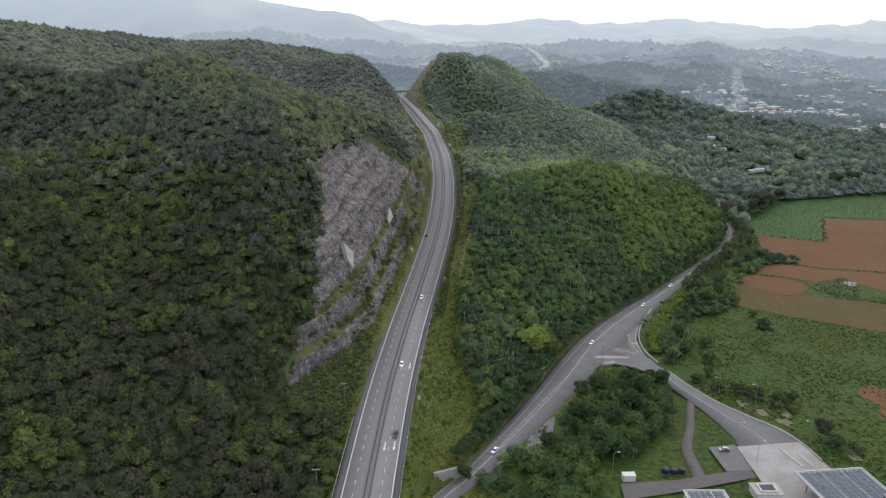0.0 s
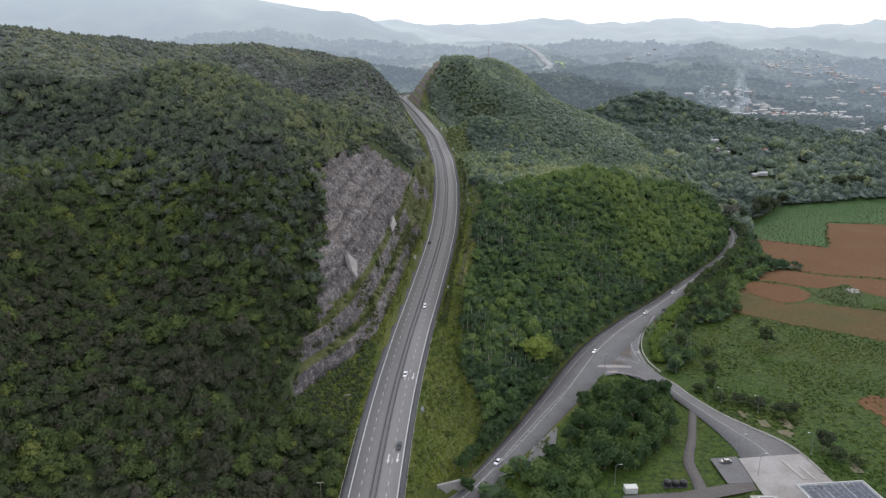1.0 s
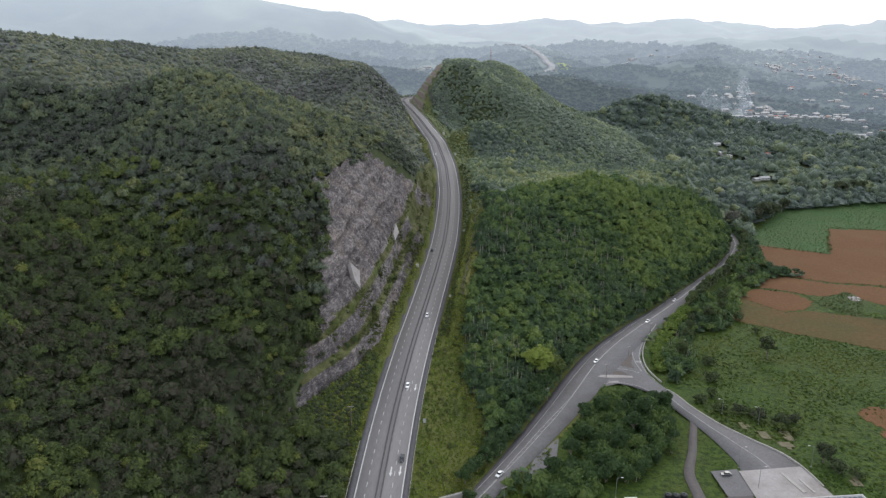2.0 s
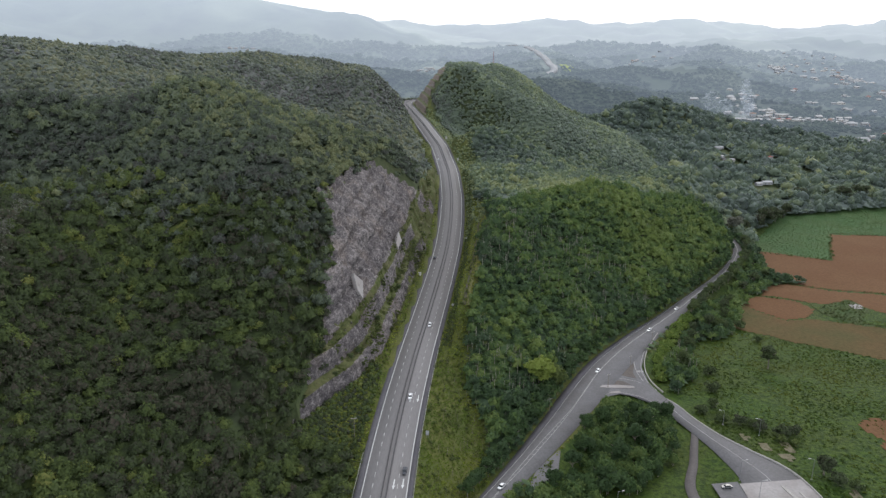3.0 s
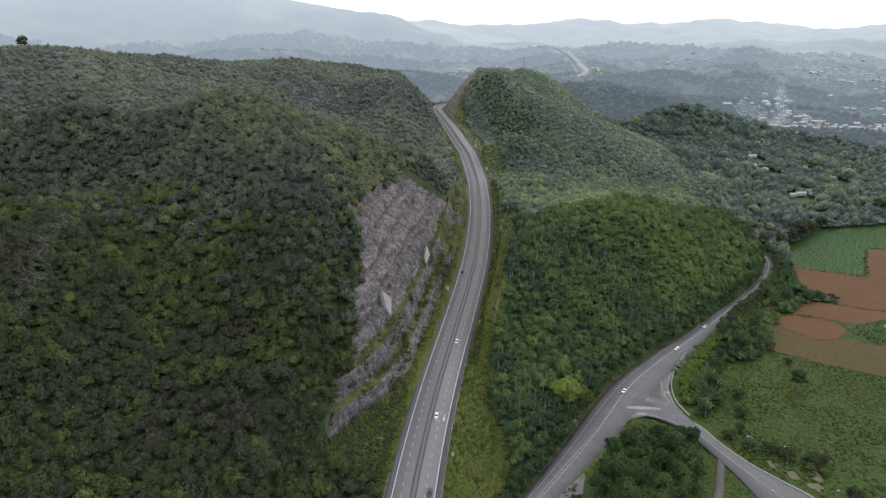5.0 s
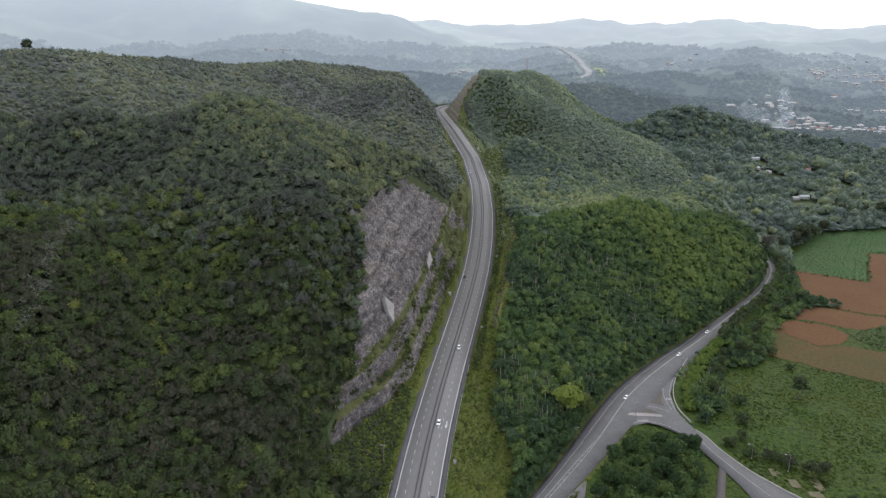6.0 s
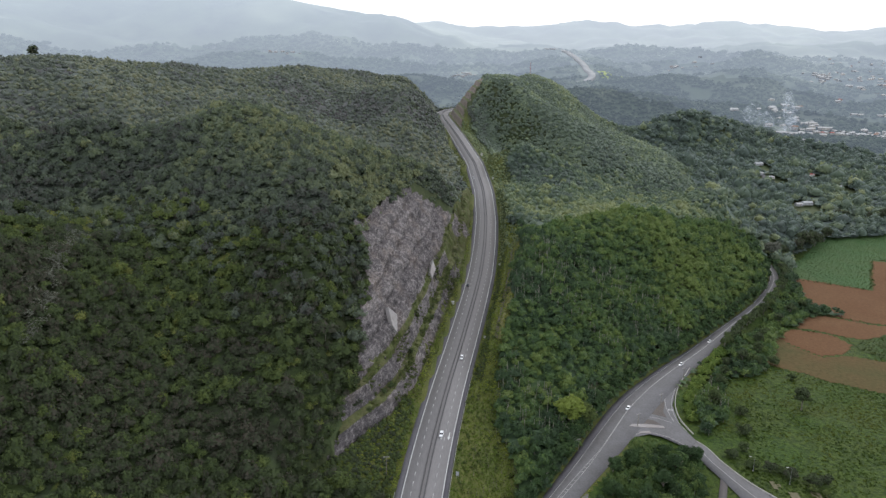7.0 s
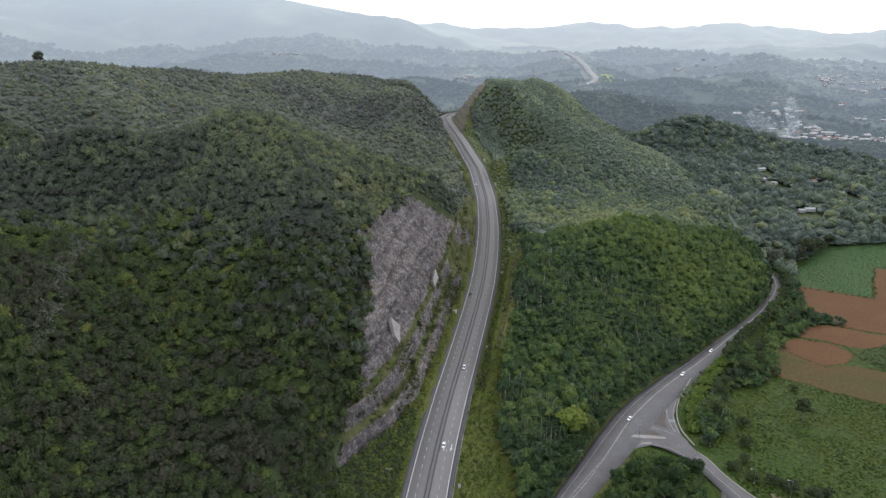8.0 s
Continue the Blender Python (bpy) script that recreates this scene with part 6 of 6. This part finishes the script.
def on_highway(thing, y, off, towards):
    p, turn = at_line(y, off, 0.02)
    g = math.atan(grade(y))
    return Matrix.Translation(p) @ Matrix.Rotation(turn + (math.pi if towards else 0), 4, "Z") @ Matrix.Rotation(-g if towards else g, 4, "X")


white_car.matrix_basis = on_highway(white_car, 276.5, 2.8, True)
dark_car.matrix_basis = on_highway(dark_car, 438, -6.6, False)
copy_thing(white_car, on_highway(white_car, 690, -6.4, False))
copy_thing(white_car, on_highway(white_car, 345, 2.8, True))
copy_thing(dark_car, on_highway(dark_car, 226, 6.4, True))
for x, y, k, turn in ((79, 334, white_car, 2.57), (20, 232.5, white_car, 2.55), (122, 390, white_car, 2.45), (150, 426, white_car, 2.45)):
    copy_thing(k, Matrix.Translation((x, y, float(low_z(y)) + 0.02)) @ Matrix.Rotation(turn, 4, "Z"))
silver_car.matrix_basis = Matrix.Translation((109.5, 234.4, 1.77)) @ Matrix.Rotation(1.62, 4, "Z")


# ---- posts, lamps and signs ----
def street_lamp(x, y, z, height, turn, label="grey steel street lamp with one arm"):
    top = new("street_lamp")
    part("pole", tube([(0, 0, -0.3), (0, 0, height * 0.6), (0, 0, height)], [0.11, 0.085, 0.06], 8), GREY_METAL, top)
    part("arm", tube([(0, 0, height - 0.05), (0.5, 0, height + 0.2), (1.7, 0, height + 0.35)], [0.05, 0.045, 0.04], 6), GREY_METAL, top)
    part("lamp_head", block((0.85, 0.34, 0.16), (2.0, 0, height + 0.28), 0.04), WHITE, top)
    part("base", block((0.45, 0.45, 0.25), (0, 0, -0.2), 0.03), CONCRETE, top)
    top.matrix_basis = Matrix.Translation((x, y, z)) @ Matrix.Rotation(turn, 4, "Z")
    return tagged(top, label, "street lamp", group="street lamps")


for x, y, h, turn in ((62.8, 220.7, 8, 0.1), (116.5, 239.5, 9, 0.1), (139.2, 273.6, 8, 3.0), (146.2, 240.8, 9, 3.0), (118.5, 226, 9, 0.1), (126.5, 283, 7, 3.1)):
    street_lamp(x, y, max(ground_at(x, y), 1.5), h, turn)


def power_pole(x, y, height, turn, z=None):
    top = new("power_pole")
    part("pole", tube([(0, 0, -0.5), (0, 0, height)], [0.16, 0.1], 8), BARK, top)
    part("crossarm", block((2.6, 0.16, 0.18), (0, 0, height - 0.35), 0.02), CONCRETE, top)
    for k in (-1.1, -0.4, 0.4, 1.1):
        part("insulator", tube([(k, 0, height - 0.17), (k, 0, height + 0.1)], [0.07, 0.05], 6), WHITE, top)
    top.matrix_basis = Matrix.Translation((x, y, ground_at(x, y) if z is None else z)) @ Matrix.Rotation(turn, 4, "Z")
    return tagged(top, "weathered power pole with a crossarm", "power pole", group="power poles")


power_pole(-40.2, 251, 9.5, 0.05)
power_pole(-42.3, 198, 9.5, 0.05)
power_pole(80.4, 316.2, 7.5, 0.6, 2.9)
power_pole(98, 341, 6, 0.6, 2.9)
power_pole(118.5, 372, 7, 0.5, 2.9)
power_pole(47, 291.5, 7, 0.5)
power_pole(20.6, 217.5, 6, 0.5)


def road_sign(y, off, w, h, lift, label, posts=2, mat=None):
    top = new("road_sign")
    p, turn = at_line(y, off)
    z = max(ground_at(p.x, p.y), p.z - 1.5)
    for k in ((-w * 0.3, w * 0.3) if posts == 2 else (0,)):
        part("post", tube([(k, 0, -0.4), (k, 0, lift + h)], [0.06, 0.06], 6), GREY_METAL, top)
    part("panel", block((w, 0.06, h), (0, -0.08, lift), 0.02), mat or WHITE, top)
    part("back_brace", block((w * 0.9, 0.06, 0.1), (0, 0.0, lift + h * 0.5)), GREY_METAL, top)
    top.matrix_basis = Matrix.Translation((p.x, p.y, z)) @ Matrix.Rotation(turn, 4, "Z")
    return tagged(top, label, "road sign", group="road signs")


road_sign(249, 13.2, 1.3, 2.0, 1.6, "pale grey road sign seen from behind", mat=FRAME)
road_sign(366, 13.0, 1.2, 1.4, 1.4, "small pale road sign at a road's edge", 1)
road_sign(470, 13.0, 1.2, 1.4, 1.4, "small pale road sign at a road's edge", 1)
road_sign(684, 12.8, 1.6, 2.2, 1.6, "pale road sign at a road's edge", 1)
road_sign(777, 12.5, 2.2, 3.4, 1.6, "tall yellow-white road sign at a road's edge", 2, CREAM)
cab = new("roadside_cabinet")
part("body", block((1.7, 1.3, 1.9), (0, 0, 0), 0.05), WHITE, cab)
part("roof", block((1.9, 1.5, 0.14), (0, 0, 1.9), 0.03), ROOF_METAL, cab)
p, turn = at_line(404, -11.8)
cab.matrix_basis = Matrix.Translation((p.x, p.y, ground_at(p.x, p.y))) @ Matrix.Rotation(turn, 4, "Z")
tagged(cab, "small white equipment cabinet beside the highway", "cabinet")

mast = new("radio_mast")
for sx, sy in ((-1, -1), (1, -1), (0, 1)):
    part("leg", tube([(sx * 1.3, sy * 1.2, -1), (sx * 0.35, sy * 0.3, 24)], [0.16, 0.12], 5), RED_ROOF, mast)
for k in range(6):
    h, s = 2 + 4 * k, 1.3 - (2 + 4 * k) / 25 * 0.95
    part("ring", tube([(-s, -s * 0.92, h), (s, -s * 0.92, h), (0, s * 0.92, h + 0.01), (-s, -s * 0.92, h + 0.02)], [0.1] * 4, 4), WHITE, mast)
part("antenna", tube([(0, 0, 23), (0, 0, 29)], [0.1, 0.06], 5), WHITE, mast)
mast.location = (74, 1226, ground_at(74, 1226))
tagged(mast, "red and white lattice radio mast on a hilltop", "mast")

lane_line, lane_way = smooth_line([(366, 905, 2.6), (378, 945, 2.6), (382, 975, 2.6), (380, 1000, 2.4)], 4)
tagged(strip("road", np.column_stack([lane_line[:, :2], ground_z(lane_line[:, 0], lane_line[:, 1]) + 1.2]), lane_way, -lane_line[:, 2], lane_line[:, 2], OLD_ASPHALT, thick=2.0), "short pale village lane among trees", "road", kind="structure")

# pale sprayed-concrete patches on the rock
def face_patch(outline, label):
    """A thin slab that lies on the rock face; outline as (along the road, up the cutting)."""
    top = bmesh.new()
    vs = []
    for y, e in outline:
        x = float(line_x(y) - (e + cut_start(y)) * math.sqrt(1 + float(np.interp(y, _yy, _slope)) ** 2))
        vs.append(top.verts.new((x + 0.7, y, float(line_z(y) + cut_height(np.array(e), np.array(y))) + 0.65)))
    f = top.faces.new(vs)
    up = bmesh.ops.extrude_face_region(top, geom=[f])
    bmesh.ops.translate(top, verts=[e for e in up["geom"] if isinstance(e, bmesh.types.BMVert)], vec=(-1.6, 0, -1.4))
    bmesh.ops.recalc_face_normals(top, faces=top.faces)
    me = bpy.data.meshes.new("concrete_patch")
    top.to_mesh(me)
    top.free()
    me.materials.append(PALE_CONCRETE)
    return tagged(new("concrete_patch", me), label, "concrete patch", kind="structure")


face_patch([(325, 13.2), (323, 15.2), (331, 19.5), (333.5, 15.5)], "pale sprayed-concrete patch on a rock face")
face_patch([(403, 10.8), (406, 12.6), (420, 13.6), (416, 11)], "narrow pale concrete patch on a rock bench")

# ---- road markings of the junction ----
LINE_PAINT = plain("worn_line_paint", (0.39, 0.382, 0.367), 0.8, 0.3, 0.0, 0.15, 0.8)
DARK_PATCH = two_scale("patched_asphalt", [(0.3, (0.075, 0.066, 0.06)), (0.7, (0.12, 0.106, 0.096))], [(0.3, (0.1, 0.082, 0.07)), (0.7, (0.15, 0.126, 0.11))], 1.4, 0.25, 0.9, 0.2)
tagged(slab("traffic_island", [(76, 316), (78, 318.4), (86, 318.8), (93.8, 317.4), (94, 315.4), (85, 315.2)], 3.16, PALE_CONCRETE), "long pale kerbed traffic island at a road junction", "traffic island", kind="structure")
tagged(slab("traffic_island", [(79.6, 309.6), (81, 311.6), (85.5, 312), (86, 310)], 3.14, PALE_CONCRETE), "small pale traffic island at a road junction", "traffic island", kind="structure")
tagged(slab("worn_patch", [(79, 319), (83, 325.2), (90, 323), (93, 319), (86, 319.3)], 3.0, DARK_PATCH, thick=0.1), "worn brown asphalt behind a traffic island", "pavement", kind="structure")
tagged(slab("worn_patch", [(89, 330.5), (93, 338), (99.4, 349.4), (100.6, 342), (97.4, 333), (97.6, 326.5)], 3.0, DARK_PATCH, thick=0.1), "worn brown triangle of asphalt between turning lanes", "pavement", kind="structure")


def painted(points, width, z=3.0):
    """A painted line through points on the junction."""
    q, way = smooth_line([(x, y, width) for x, y in points], 1.5)
    strip("lane_line", np.column_stack([q[:, :2], np.full(len(q), z)]), way, -width / 2, width / 2, LINE_PAINT, apron, 0.0, 0.02)


painted([(113.5, 375), (104.5, 355), (100.8, 343), (99.8, 333), (100.4, 323)], 0.26)
painted([(119, 377), (109.6, 357), (103.6, 340), (102.2, 325), (104.4, 313)], 0.22)
painted([(86.5, 329), (91.5, 338.5), (98.5, 352)], 0.24)
painted([(84, 327), (92, 325.4), (99, 321)], 0.24)
painted([(70, 300.5), (76.5, 307.8), (84.5, 310.6), (93, 307.6), (99.5, 300.5)], 0.2)
for k in range(4):
    painted([(100.6 + 0.75 * k, 333.4), (100.7 + 0.75 * k, 335.6)], 0.4)
for a, b in (((88, 345), (92, 351.5)), ((94, 354.7), (98, 361)), ((100, 364), (104, 370)), ((79.5, 331.5), (83, 337))):
    painted([a, ((a[0] + b[0]) / 2, (a[1] + b[1]) / 2), b], 0.22)
bend, bend_way = smooth_line([(126, 386, 1), (112.3, 360, 1), (105.6, 340, 1), (104.2, 324, 1), (107, 310.5, 1)])
tagged(strip("concrete_kerb", np.column_stack([bend[:, :2], np.full(len(bend), 3.5)]), bend_way, -0.2, 0.2, CONCRETE, thick=0.8), "pale concrete kerb round a road bend", "kerb", kind="structure")
k = slice(0, int(len(LOW_LINE) * 0.72))
low_left = -LOW_LINE[k, 2] + np.interp(LOW_LINE[k, 1], [200, 250, 292, 330, 356, 392, 425], [0.4, 2.6, 3.8, 4.0, 3.2, 2.2, 0.9])
strip("shoulder", low_pts[k], LOW_WAY[k], -LOW_LINE[k, 2] + 0.05, low_left, SHOULDER, low_road, 0.012, 0.004)
low_mid = np.interp(LOW_LINE[k, 1], [200, 264, 295, 332, 360, 400, 425, 460], [0, -0.2, 0.4, -1.4, -2.0, -0.8, 0, 0])
bars = []
for y in np.arange(238, 286, 3.4):
    i = int(np.argmin(np.abs(LOW_LINE[:, 1] - y)))
    d = LOW_WAY[i]
    bars.append(((LOW_LINE[i, 0], LOW_LINE[i, 1], float(low_z(LOW_LINE[i, 1])) + 0.03), (0.65, 0.12, 0.004), math.atan2(-d[0], d[1]) + 0.5, 0.0))
v, f = boxes(bars)
tagged(link_mesh("hatch_marks", v, f, LINE_PAINT, low_road), kind="stuff")
strip("edge_line", low_pts[k], LOW_WAY[k], low_left - 0.1, low_left + 0.1, LINE_PAINT, low_road, 0.018, 0.004)
for side in (-1, 1):
    w = low_mid + side * (0.15 + 0.65 * np.exp(-((LOW_LINE[k, 1] - 262) / 26) ** 4))
    strip("centre_line", low_pts[k], LOW_WAY[k], w - 0.1, w + 0.1, LINE_PAINT, low_road, 0.02, 0.004)
k = slice(10, 45)
strip("centre_line", plaza_pts[k], PLAZA_WAY[k], -0.12, 0.12, LINE_PAINT, east_road, 0.01, 0.004)
rail_pts = np.column_stack([PLAZA_LINE[4:46, :2], np.full(42, 2.6)])
tagged(strip("concrete_kerb", rail_pts, PLAZA_WAY[4:46], -PLAZA_LINE[4:46, 2] - 0.7, -PLAZA_LINE[4:46, 2] - 0.3, CONCRETE, thick=0.9), "low concrete parapet along a slip road", "kerb", kind="structure")


# ---- smoke over the town ----
SMOKE, _n, _l, _b = material("thin_smoke", 1.0, 0.0)
_b.inputs["Base Color"].default_value = (0.86, 0.9, 0.95, 1)
_clear, _blend = _n.new("ShaderNodeBsdfTransparent"), _n.new("ShaderNodeMixShader")
_l.new(ramp(_n, _l, noise_node(_n, _l, coords(_n, _l), 0.09, 4, 0.6), [(0.4, (0.0, 0.0, 0.0)), (0.72, (0.23, 0.236, 0.242))]), _blend.inputs[0])
_l.new(_clear.outputs[0], _blend.inputs[1])
_l.new(_b.outputs[0], _blend.inputs[2])
_l.new(_blend.outputs[0], _n["Material Output"].inputs["Surface"])
bm = bmesh.new()
for k in range(11):
    t = k / 7 if k < 8 else (k - 8) / 2
    c = Vector((528 - 16 * t, 1226, ground_at(528, 1226) + 4 + 64 * t)) if k < 8 else Vector((505 - 46 * t, 1222 + 12 * t, ground_at(505, 1222) + 14 + 22 * t))
    made = bmesh.ops.create_icosphere(bm, subdivisions=3, radius=6 + 4.5 * math.sin(math.pi * min(1, t * 0.8 + 0.1)) if k < 8 else 11 + 4 * t)
    for w in made["verts"]:
        q = noise.noise(w.co * 0.16 + Vector((k * 7.0, 0, 0)))
        w.co = w.co * (1 + 0.45 * q) + c
tagged(part("smoke", bm, SMOKE, None), "thin bluish-white smoke rising from a fire in town", "smoke", kind="stuff")
